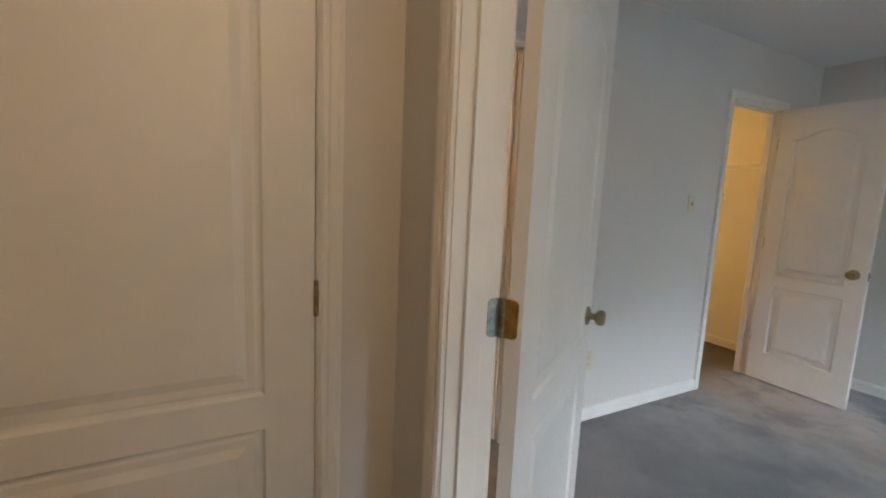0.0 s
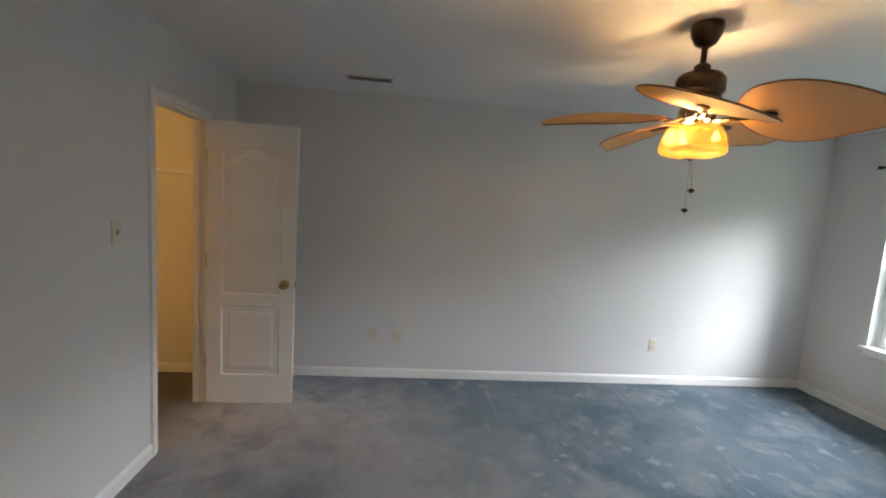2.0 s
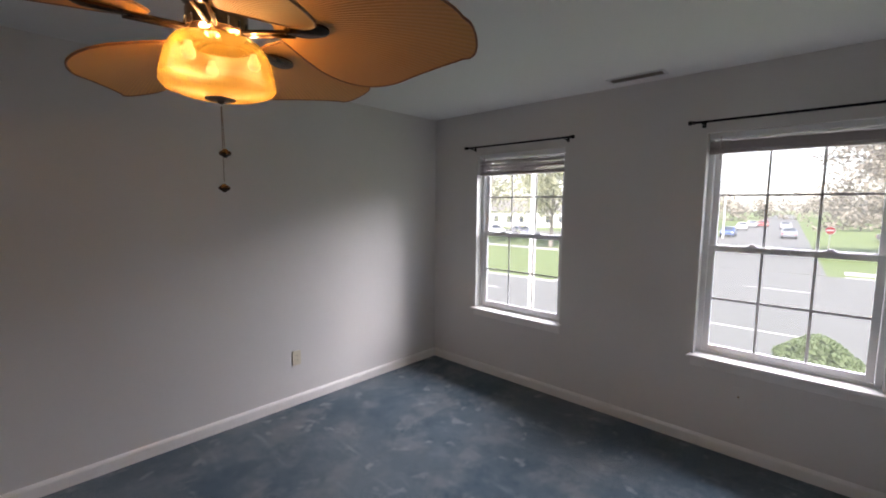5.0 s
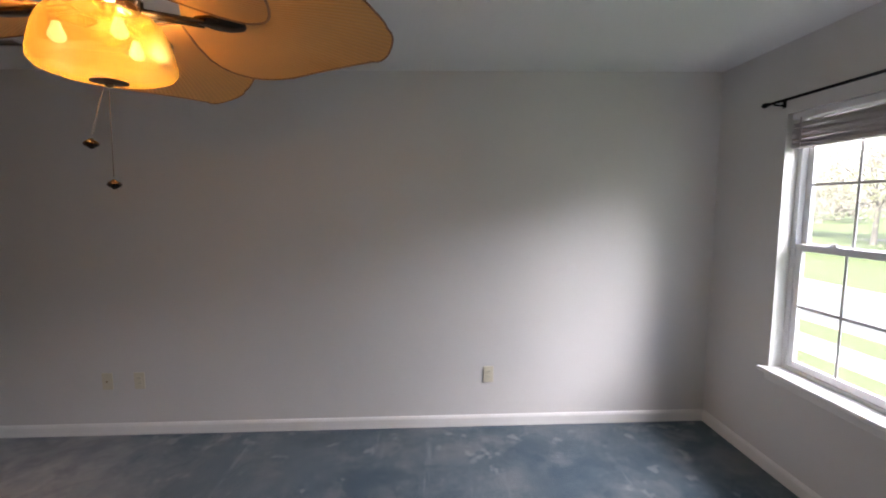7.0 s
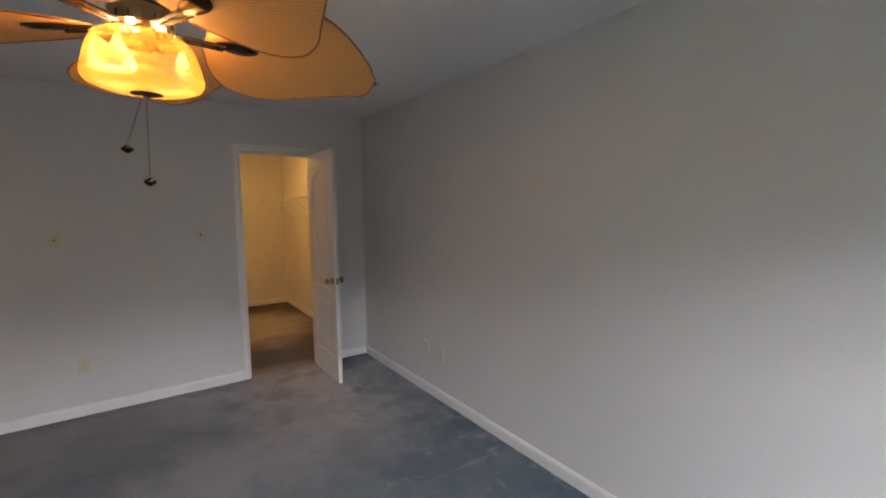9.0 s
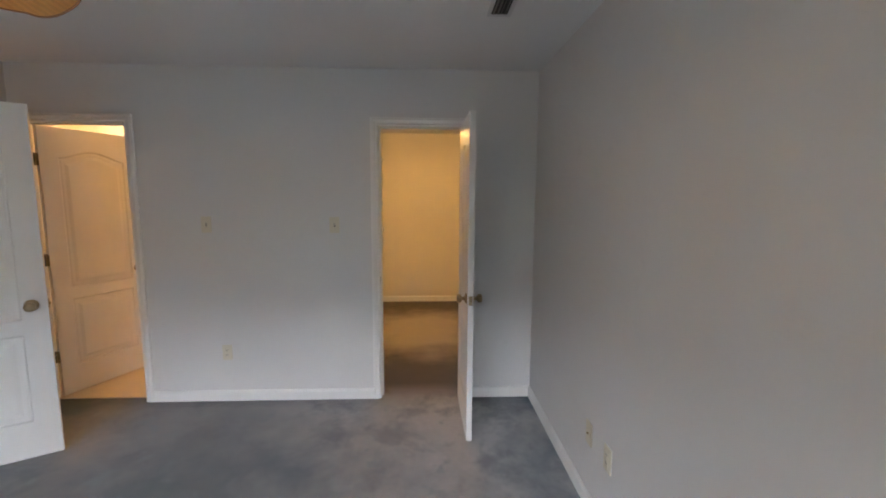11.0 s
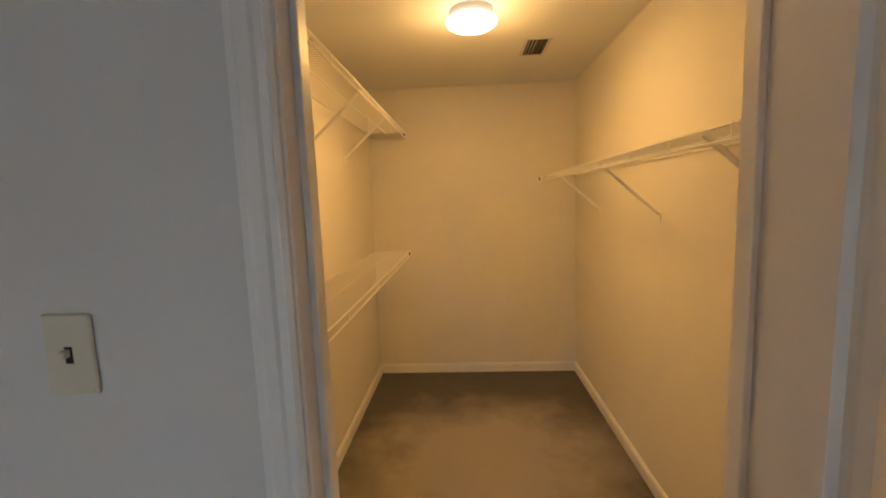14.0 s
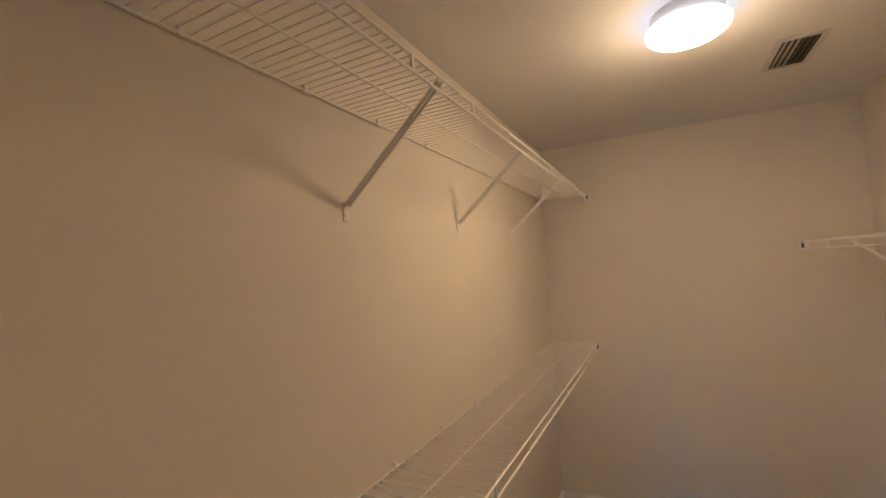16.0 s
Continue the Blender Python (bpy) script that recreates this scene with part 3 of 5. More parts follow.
def hinge_plate(w, h, r=0.012):
    pts = []
    for cx, cz, a0 in ((w - r, h / 2 - r, 0), (r, h / 2 - r, 90), (r, -h / 2 + r, 180), (w - r, -h / 2 + r, 270)):
        if cx == r:
            pts.append((0.0, h / 2 if cz > 0 else -h / 2))
            continue
        for k in range(5):
            a = radians(a0 + k * 22.5)
            pts.append((cx + r * math.cos(a), cz + r * math.sin(a)))
    return pts


def slab_from(bm, pts, at, ux, un, t):
    """Extrude an outline of (u, z) points: ux is its horizontal way, un the way of its thickness."""
    at, ux, un = Vector(at), Vector(ux), Vector(un)
    lo = [bm.verts.new(at + ux * u + Vector((0, 0, z))) for u, z in pts]
    hi = [bm.verts.new(v.co + un * t) for v in lo]
    n = len(pts)
    bm.faces.new(lo)
    bm.faces.new(hi[::-1])
    for i in range(n):
        bm.faces.new((lo[i], lo[(i + 1) % n], hi[(i + 1) % n], hi[i]))
    bmesh.ops.recalc_face_normals(bm, faces=bm.faces)


def door(name, label, pivot, angle, w, knobs=(1, 1), back=1, hinge_z=(0.32, 1.065, 1.80), flip=False, open_leaf=True, plate=STEEL, leafplate=GILT, off=0.004, gap=0.0):
    """A hinged door. pivot: the hinge's place; angle: the way of the leaf from the hinge. flip mirrors it."""
    t, h, f = 0.035, 2.025, -1 if flip else 1
    d = tagged(new(name), label, "door")
    d.location, d.rotation_euler = (pivot[0], pivot[1], 0.014), (0, 0, radians(angle))
    bm = leaf_mesh(w, h, t)
    for v in bm.verts:
        v.co.y = (v.co.y - off) * f
        v.co.x += 0.003
    if flip:
        bmesh.ops.reverse_faces(bm, faces=bm.faces)
    part("leaf", bm, DOOR, d)
    kz, kx = 0.905, w - 0.066
    for side, on in zip((0, 1), knobs):
        if on:
            y = (-off if side == 0 else -off - t) * f
            part("knob", knob_bm((kx, y, kz), (1 if side == 0 else -1) * f), BRASS, d, "round antique brass knob", True)
    if open_leaf:
        bm = bmesh.new()
        box(bm, w + 0.0032, w + 0.0045, min(-0.0095 * f, -0.0335 * f), max(-0.0095 * f, -0.0335 * f), kz - 0.029, kz + 0.029, 0.0004)
        part("latch_plate", bm, BRASS, d, "small brass latch plate")
        bm = bmesh.new()
        box(bm, w + 0.0046, w + 0.011, min(-0.016 * f, -0.027 * f), max(-0.016 * f, -0.027 * f), kz - 0.008, kz + 0.008, 0.002)
        part("latch", bm, BRASS, d)
    for z in hinge_z:
        hb = bmesh.new()
        hz = z - 0.014
        slab_from(hb, hinge_plate(0.033, 0.089), (0.0025, (-0.003) * f, hz), (0, -f, 0), (-1, 0, 0), 0.0018)
        hinge = part("hinge", hb, leafplate, d, "worn brass butt hinge")
        bb = bmesh.new()
        for k in range(5):
            lathe(bb, [(0.0, hz - 0.0445 + k * 0.0178), (0.0062, hz - 0.0443 + k * 0.0178), (0.0062, hz - 0.0445 + (k + 1) * 0.0178 - 0.0009), (0.0, hz - 0.0445 + (k + 1) * 0.0178 - 0.0006)], 12, "z", (0.0, 0.001 * f, 0))
        part("hinge_barrel", bb, BRASS, hinge)
        if plate:
            # the plate let into the lining keeps its place when the leaf swings
            jb = bmesh.new()
            back_way = Matrix.Rotation(radians(-angle), 3, "Z")
            u, nrm = back_way @ Vector(back[0]), back_way @ Vector(back[1])
            slab_from(jb, hinge_plate(0.033, 0.089), Vector((0, 0, hz)) + nrm * (0.0004 - gap), u, nrm, 0.0018)
            pl = part("jamb_plate", jb, plate, hinge, "zinc hinge plate on the lining")
            sb = bmesh.new()
            for du, dz in ((0.012, 0.028), (0.022, 0.0), (0.012, -0.028)):
                p = Vector((0, 0, hz + dz)) + u * du + nrm * (0.0026 - gap)
                ball(sb, p, 0.003, 0.6, 8)
            part("screw_heads", sb, plate, hinge)
    return d


door("bedroom_door", "open white two-panel bedroom door with brass knob", (1.0, SOUTH + 0.010, 0), 122.0, 0.758, back=((0, -1, 0), (1, 0, 0)), off=0.011, gap=0.011)
door("closet_door", "open white two-panel closet door standing into the bedroom", (0.020, CL[1] + 0.004, 0), 0.6, 0.605, back=((-1, 0, 0), (0, -1, 0)))
door("bathroom_door", "open white two-panel bathroom door with brass knob", (-0.091, BA[0], 0), 157.5, 0.695, back=((1, 0, 0), (0, 1, 0)), plate=BRONZE, leafplate=BRASS)
door("hall_door", "closed white two-panel hall door", (0.706, HD[1], 0), -90.0, 0.755, knobs=(1, 0), flip=False, open_leaf=False, plate=None, leafplate=BRASS)

# strike plates
bm = boxed(-0.032, -0.004, CL[0] + 0.0002, CL[0] + 0.0018, 0.89, 0.95, 0.0004)
sp = tagged(finish("strike_plate", bm, BRASS), "brass strike plate on the closet lining", "strike plate")
part("latch_hole", boxed(-0.024, -0.012, CL[0] + 0.0012, CL[0] + 0.0022, 0.905, 0.935), DARKHOLE, sp)


# ---------- windows ----------
def window(name, ya, yb, blind_low, messy):
    w = tagged(new(name), kind="structure", label="white double-hung window with white grille bars")
    z0, z1 = WZ
    x_in, x_out = EAST + 0.075, EAST + 0.135      # the frame stands in the wall's depth
    mid = 1.322
    bm = bmesh.new()
    fw = 0.030
    box(bm, x_in, x_out, ya, ya + fw, z0, z1, 0.002)
    box(bm, x_in, x_out, yb - fw, yb, z0, z1, 0.002)
    box(bm, x_in, x_out, ya + fw, yb - fw, z1 - fw, z1, 0.002)
    box(bm, x_in, x_out, ya + fw, yb - fw, z0, z0 + 0.035, 0.002)
    part("window_frame", bm, VINYL_WHITE, w)
    a, b = ya + fw + 0.002, yb - fw - 0.002
    for nm, lo, hi, x0 in (("lower_sash", z0 + 0.036, mid + 0.018, x_in + 0.004), ("upper_sash", mid - 0.018, z1 - fw - 0.001, x_in + 0.032)):
        sw = 0.036
        bm = bmesh.new()
        x1 = x0 + 0.024
        box(bm, x0, x1, a, a + sw, lo, hi, 0.002)
        box(bm, x0, x1, b - sw, b, lo, hi, 0.002)
        box(bm, x0, x1, a + sw, b - sw, hi - 0.036, hi, 0.002)
        box(bm, x0, x1, a + sw, b - sw, lo, lo + 0.040, 0.002)
        sash = part(nm, bm, VINYL_WHITE, w)
        ga, gb, g0, g1 = a + sw, b - sw, lo + 0.040, hi - 0.036
        bm = boxed(x0 + 0.010, x0 + 0.014, ga, gb, g0, g1)
        pane = part("pane", bm, GLASS, sash)
        pane.visible_shadow = False
        for k in (1, 2):
            y = ga + (gb - ga) * k / 3
            part("grille_bar", boxed(x0 + 0.0045, x0 + 0.0095, y - 0.007, y + 0.007, g0, g1, 0.001), MUNTIN, sash)
        z = (g0 + g1) / 2
        part("grille_bar", boxed(x0 + 0.0035, x0 + 0.0044, ga, gb, z - 0.007, z + 0.007), MUNTIN, sash)
    for f in (0.28, 0.72):
        y = a + (b - a) * f
        bm = boxed(x_in - 0.012, x_in + 0.02, y - 0.03, y + 0.03, mid + 0.0185, mid + 0.026, 0.002)
        box(bm, x_in - 0.014, x_in - 0.004, y - 0.02, y + 0.012, mid + 0.0262, mid + 0.036, 0.002)
        part("sash_lock", bm, VINYL_WHITE, w, "white sash lock")
    # sill board and apron
    bm = boxed(EAST - 0.052, EAST + 0.074, ya - 0.03, yb + 0.03, z0 - 0.004, z0 + 0.018, 0.004)
    for v in bm.verts:
        if v.co.x > EAST + 0.001:
            v.co.y = min(max(v.co.y, ya + 0.002), yb - 0.002)
    part("window_sill", bm, TRIM, w)
    part("apron", boxed(EAST - 0.014, EAST - 0.001, ya - 0.012, yb + 0.012, z0 - 0.058, z0 - 0.0045, 0.003), TRIM, w)
    # raised blind
    bl = thing("window_blind", "raised slatted blind gathered at the window head, backlit shade painted taupe", "blind", "blinds at the bedroom windows")
    bx0, bx1 = EAST + 0.022, EAST + 0.072
    part("headrail", boxed(bx0, bx1, ya + 0.008, yb - 0.008, z1 - 0.036, z1 - 0.002, 0.003), VINYL_WHITE, bl)
    rng = random.Random(5 if messy else 6)
    top, low = z1 - 0.052, blind_low + 0.026
    n = int((top - low) / (0.0065 if messy else 0.0048))
    for k in range(n):
        z = low + (top - low) * k / n
        tilt = (rng.uniform(-0.01, 0.01) if messy else rng.uniform(-0.0015, 0.0015))
        bm = bmesh.new()
        box(bm, bx0 + 0.001, bx1 - 0.001, ya + 0.012, yb - 0.012, z, z + 0.0028)
        for v in bm.verts:
            s = (v.co.y - ya) / (yb - ya) - 0.5
            v.co.z += tilt * s + (rng.uniform(-0.0012, 0.0012) if messy else 0)
            if abs(v.co.x - (bx0 + bx1) / 2) > 0.02:
                v.co.z -= 0.0012
        part("slat", bm, BLIND, bl)
    part("bottom_rail", boxed(bx0, bx1, ya + 0.010, yb - 0.010, blind_low, blind_low + 0.022, 0.004), BLIND, bl)
    bm = bmesh.new()
    rod(bm, (bx0 - 0.006, yb - 0.07, z1 - 0.03), (bx0 - 0.006, yb - 0.073, z1 - 0.03 - (0.16 if messy else 0.14)), 0.0035, 8)
    part("tilt_wand", bm, BLIND, bl)
    # curtain rod
    yc, half = (ya + yb) / 2, 0.505
    zr = 2.118
    cr = thing("curtain_rod", "thin black iron curtain rod above the window", "curtain rod", "curtain rods over the bedroom windows")
    bm = bmesh.new()
    rod(bm, (EAST - 0.062, yc - half, zr), (EAST - 0.062, yc + half, zr), 0.0075, 12)
    part("rod", bm, BLACK, cr, smooth=True)
    for s in (-1, 1):
        bm = lathe(bmesh.new(), [(0, 0), (0.011, 0), (0.012, s * 0.010), (0.008, s * 0.014), (0.015, s * 0.024), (0.013, s * 0.036), (0.0, s * 0.042)], 14, "y", (EAST - 0.062, yc + s * half, zr))
        part("finial", bm, BLACK, cr, smooth=True)
        bm = boxed(EAST - 0.005, EAST - 0.001, yc + s * (half - 0.04) - 0.011, yc + s * (half - 0.04) + 0.011, zr - 0.028, zr + 0.012, 0.001)
        rod(bm, (EAST - 0.005, yc + s * (half - 0.04), zr - 0.015), (EAST - 0.062, yc + s * (half - 0.04), zr - 0.012), 0.005, 8)
        part("bracket", bm, BLACK, cr)
    return w


window("window_1", *W1, 1.865, True)
window("window_2", *W2, 1.925, False)


# ---------- wall plates ----------
def wall_plate(name, label, category, axis, face, sign, u, z, kind):
    d = thing(name, label, category, "switches and outlets on the bedroom walls")
    w, h = 0.071, 0.116

    def bx(bm, u0, u1, d0, d1, z0, z1, bev=0.0):
        lo, hi = sorted((face + sign * d0, face + sign * d1))
        return box(bm, *((lo, hi, u0, u1) if axis == "x" else (u0, u1, lo, hi)), z0, z1, bev)

    part("plate", bx(bmesh.new(), u - w / 2, u + w / 2, 0.0005, 0.007, z - h / 2, z + h / 2, 0.002), GREY_WALL if u == -2.673 else IVORY, d)
    if kind == "switch":
        part("slot", bx(bmesh.new(), u - 0.0055, u + 0.0055, 0.0071, 0.0078, z - 0.012, z + 0.012), DARKHOLE, d)
        part("toggle", bx(bmesh.new(), u - 0.004, u + 0.004, 0.008, 0.020, z - 0.002, z + 0.009, 0.0015), IVORY, d)
    elif kind == "outlet":
        for dz in (-0.0195, 0.0195):
            f = part("socket_face", bx(bmesh.new(), u - 0.0165, u + 0.0165, 0.0071, 0.0095, z + dz - 0.014, z + dz + 0.014, 0.001), IVORY, d)
            bm = bmesh.new()
            for du in (-0.0065, 0.0065):
                bx(bm, u + du - 0.0012, u + du + 0.0012, 0.0096, 0.0101, z + dz - 0.003, z + dz + 0.006)
            part("slots", bm, DARKHOLE, f)
    else:
        bm = bmesh.new()
        lathe(bm, [(0, 0.0071 * sign), (0.006, 0.0071 * sign), (0.006, 0.015 * sign), (0.0, 0.015 * sign)], 10, axis, (face, u, z) if axis == "x" else (u, face, z))
        part("jack", bm, BRASS, d, "small brass cable jack")
    return d


wall_plate("light_switch", "ivory toggle switch beside the closet doorway", "light switch", "x", 0.0, 1, -1.479, 1.337, "switch")
wall_plate("light_switch", "ivory toggle switch beside the bathroom doorway", "light switch", "x", 0.0, 1, -2.395, 1.338, "switch")
wall_plate("wall_outlet", "ivory duplex outlet low on grey wall", "outlet", "x", 0.0, 1, -2.298, 0.379, "outlet")
wall_plate("cable_outlet", "ivory cable plate low on grey wall", "outlet", "y", 0.0, -1, 1.184, 0.384, "jack")
wall_plate("wall_outlet", "ivory duplex outlet low on grey wall", "outlet", "y", 0.0, -1, 1.398, 0.385, "outlet")
wall_plate("wall_outlet", "ivory duplex outlet low on grey wall", "outlet", "y", 0.0, -1, 3.801, 0.38, "outlet")
wall_plate("cable_outlet", "grey painted cable plate below the window", "outlet", "x", EAST, -1, -2.673, 0.40, "jack")


# ---------- ceiling vents ----------
def vent(label, x0, x1, y0, y1, along, slats=VENT_SLAT):
    v = thing("ceiling_vent", label, "vent")
    z = H
    bm = bmesh.new()
    b = 0.020
    box(bm, x0, x1, y0, y0 + b, z - 0.007, z - 0.0005, 0.002)
    box(bm, x0, x1, y1 - b, y1, z - 0.007, z - 0.0005, 0.002)
    box(bm, x0, x0 + b, y0 + b, y1 - b, z - 0.007, z - 0.0005, 0.002)
    box(bm, x1 - b, x1, y0 + b, y1 - b, z - 0.007, z - 0.0005, 0.002)
    part("vent_frame", bm, VENT, v)
    part("backing", boxed(x0 + b, x1 - b, y0 + b, y1 - b, z - 0.0022, z - 0.0005), DUCT, v, "dark duct behind the slats")
    lo, hi = (y0 + b, y1 - b) if along == "x" else (x0 + b, x1 - b)
    n = max(3, int((hi - lo) / 0.019))
    for k in range(n):
        c = lo + (hi - lo) * (k + 0.5) / n
        lean = 0.0045 if k < n / 2 else -0.0045
        bm = bmesh.new()
        if along == "x":
            box(bm, x0 + b, x1 - b, c - 0.0007, c + 0.0007, z - 0.0085, z - 0.0024)
        else:
            box(bm, c - 0.0007, c + 0.0007, y0 + b, y1 - b, z - 0.0085, z - 0.0024)
        for p in bm.verts:
            if p.co.z < z - 0.005:
                if along == "x":
                    p.co.y += lean
                else:
                    p.co.x += lean
        part("slat", bm, slats, v)
    return v


vent("white metal ceiling vent near the closet corner", 0.915, 1.265, -0.515, -0.395, "x")
vent("white metal ceiling vent above the windows", 5.13, 5.25, -2.19, -1.826, "y")
vent("white square ceiling vent in the closet", -2.37, -2.06, -0.545, -0.385, "x", CLOSET_SLAT)


# ---------- ceiling fan ----------
BLADE_AT = (0.0, 0.12, 0.30, 0.50, 0.68, 0.84, 0.94, 1.0)
LEAD = (0.045, 0.190, 0.240, 0.212, 0.140, 0.072, 0.028, -0.018)      # the edge with a hollow shoulder
TRAIL = (-0.040, -0.190, -0.245, -0.243, -0.205, -0.152, -0.105, -0.018)


def curve_at(s, ys):
    """A smooth value between the blade's stations."""
    k = max(i for i in range(len(BLADE_AT) - 1) if s >= BLADE_AT[i])
    x0, x1 = BLADE_AT[k], BLADE_AT[k + 1]
    slope = lambda i: 0.0 if i == 0 else (ys[min(i + 1, 7)] - ys[i - 1]) / (BLADE_AT[min(i + 1, 7)] - BLADE_AT[i - 1])
    f, h = (s - x0) / (x1 - x0), x1 - x0
    m0 = slope(k) if k else (ys[1] - ys[0]) / h * 1.4
    m1 = slope(k + 1)
    return (2 * f ** 3 - 3 * f * f + 1) * ys[k] + (f ** 3 - 2 * f * f + f) * h * m0 + (3 * f * f - 2 * f ** 3) * ys[k + 1] + (f ** 3 - f * f) * h * m1


def fan_blade(fan, angle, lift, root_z=2.036):
    """One broad palm-leaf blade with its bronze arm; drawn along x, then turned."""
    turn = Matrix.Translation((FAN[0], FAN[1], root_z)) @ Matrix.Rotation(radians(angle), 4, "Z")
    pitch = Matrix.Rotation(radians(-14), 4, "X")
    bm = bmesh.new()
    uv = bm.loops.layers.uv.new("UVMap")
    r0, r1, across, along = 0.150, 0.673, 14, 30

    def spot(s, q):
        """A place on the blade: s from root to tip, q from edge to edge."""
        hi, lo = curve_at(s, LEAD), curve_at(s, TRAIL)
        if s > 0.94:
            # the tip is round
            mid, f = (hi + lo) / 2, math.sqrt(max(0.0, 1 - ((s - 0.94) / 0.06) ** 2))
            a, b = curve_at(0.94, LEAD), curve_at(0.94, TRAIL)
            hi, lo = -0.025 + (a + 0.025) * f, -0.025 + (b + 0.025) * f
        y = (hi + lo) / 2 + q * (hi - lo) / 2
        z = -y * math.tan(radians(13.9 + 5.2 * s)) - 0.080 * s * s + (0.018 + lift) * s - 0.35 * y * y * s
        return Vector((r0 + (r1 - r0) * s, y, z))

    stations = [1 - (1 - i / along) ** 1.7 for i in range(along + 1)]
    grid = []
    for s in stations:
        row = []
        for j in range(across + 1):
            p = spot(s, j / across * 2 - 1)
            row.append((bm.verts.new(turn @ p), s, math.atan2(p.y, p.x - r0 + 0.10)))
        grid.append(row)
    for a, b in zip(grid, grid[1:]):
        for j in range(across):
            q = (a[j], a[j + 1], b[j + 1], b[j])
            if len({tuple(round(c, 5) for c in v[0].co) for v in q}) < 4:
                q = (a[j], a[j + 1], b[j])
            f = bm.faces.new([v[0] for v in q])
            for loop, v in zip(f.loops, q):
                loop[uv].uv = (v[1], v[2])
    bmesh.ops.remove_doubles(bm, verts=bm.verts, dist=1e-5)
    bmesh.ops.solidify(bm, geom=bm.faces[:], thickness=0.005)
    bl = part("blade", bm, BLADE, fan, "tan woven palm-leaf blade", True)
    # dark rim round the edge
    bm = bmesh.new()
    line = [spot(s, -1) for s in stations] + [spot(s, 1) for s in stations][::-1]
    for p, q in zip(line, line[1:]):
        if (p - q).length > 1e-4:
            rod(bm, turn @ p, turn @ q, 0.0029, 5)
    part("rim", bm, BLADE_RIM, bl, "dark bound edge")
    # arm and the oval plate under the blade
    bm = bmesh.new()
    for y in (-0.016, 0.016):
        rod(bm, turn @ Vector((0.075, y * 0.6, -0.012)), turn @ Vector((0.20, y, -0.014)), 0.007, 8, 0.005)
    plate = []
    for k in range(18):
        a = 2 * math.pi * k / 18
        plate.append(Vector((0.235 + 0.060 * math.cos(a), 0.026 * math.sin(a) * (1 + 0.25 * math.cos(a)), -0.010)))
    top = [bm.verts.new(turn @ pitch @ (p + Vector((0, 0, 0.006)))) for p in plate]
    low = [bm.verts.new(turn @ pitch @ p) for p in plate]
    dome = [bm.verts.new(turn @ pitch @ (Vector((0.235, 0, -0.016)) + (p - Vector((0.235, 0, -0.010))) * 0.72)) for p in plate]
    n = 18
    for k in range(n):
        j = (k + 1) % n
        bm.faces.new((top[k], top[j], low[j], low[k]))
        bm.faces.new((low[k], low[j], dome[j], dome[k]))
    bm.faces.new(dome)
    bm.faces.new(top[::-1])
    bmesh.ops.recalc_face_normals(bm, faces=bm.faces)
    part("blade_arm", bm, ARM, fan, "dark bronze blade arm with oval plate", True)


fan = thing("ceiling_fan", "dark bronze ceiling fan with tan leaf blades and amber bowl", "ceiling fan")
fx, fy = FAN
at = (fx, fy, 0)
part("canopy", lathe(bmesh.new(), [(0, H - 0.0005), (0.064, H - 0.0005), (0.066, H - 0.02), (0.060, H - 0.05), (0.042, H - 0.085), (0.022, H - 0.098), (0.0, H - 0.098)], 32, "z", at), BRONZE, fan, smooth=True)
part("downrod", lathe(bmesh.new(), [(0, H - 0.09), (0.0125, H - 0.09), (0.0125, 2.255), (0, 2.255)], 16, "z", at), BRONZE, fan, smooth=True)
part("collar", lathe(bmesh.new(), [(0, 2.272), (0.022, 2.272), (0.034, 2.262), (0.034, 2.240), (0.026, 2.232), (0, 2.232)], 24, "z", at), BRONZE, fan, smooth=True)
part("motor", lathe(bmesh.new(), [(0, 2.240), (0.045, 2.238), (0.082, 2.226), (0.098, 2.205), (0.100, 2.165), (0.100, 2.150), (0.090, 2.140), (0.088, 2.128), (0.092, 2.118), (0.080, 2.095), (0.062, 2.085), (0, 2.085)], 36, "z", at), BRONZE, fan, smooth=True)
part("switch_housing", lathe(bmesh.new(), [(0, 2.086), (0.052, 2.086), (0.074, 2.072), (0.074, 2.050), (0.074, 2.028), (0.064, 2.016), (0.050, 2.012), (0, 2.012)], 32, "z", at), POLISHED, fan, "polished bronze switch housing", True)
bm = bmesh.new()
rng = random.Random(3)
for k in range(16):
    a = 2 * math.pi * k / 16
    rod(bm, (fx + 0.0755 * math.cos(a), fy + 0.0755 * math.sin(a), 2.030), (fx + 0.0755 * math.cos(a), fy + 0.0755 * math.sin(a), 2.048), 0.0022, 6)
tagged(part("housing_slots", bm, DUCT, fan), kind="stuff")
bowl = [(0.102, 2.000), (0.113, 1.988), (0.124, 1.965), (0.132, 1.935), (0.138, 1.908), (0.138, 1.892), (0.129, 1.880), (0.100, 1.870), (0.060, 1.863), (0.018, 1.860)]
part("glass_bowl", lathe(bmesh.new(), [(0.097, 1.997)] + bowl, 48, "z", at), AMBER, fan, "amber glass bowl shade, lit", True)
for turn in (82, 202, 322):
    bx, by = fx + 0.087 * math.cos(radians(turn)), fy + 0.087 * math.sin(radians(turn))
    part("bulb", lathe(bmesh.new(), [(0, 0.030), (0.008, 0.028), (0.010, 0.018), (0.014, 0.010), (0.0165, 0.0), (0.0155, -0.007), (0.010, -0.013), (0, -0.0165)], 20, "z", (bx, by, 1.950)), BULB, fan, "lit frosted bulb", True)
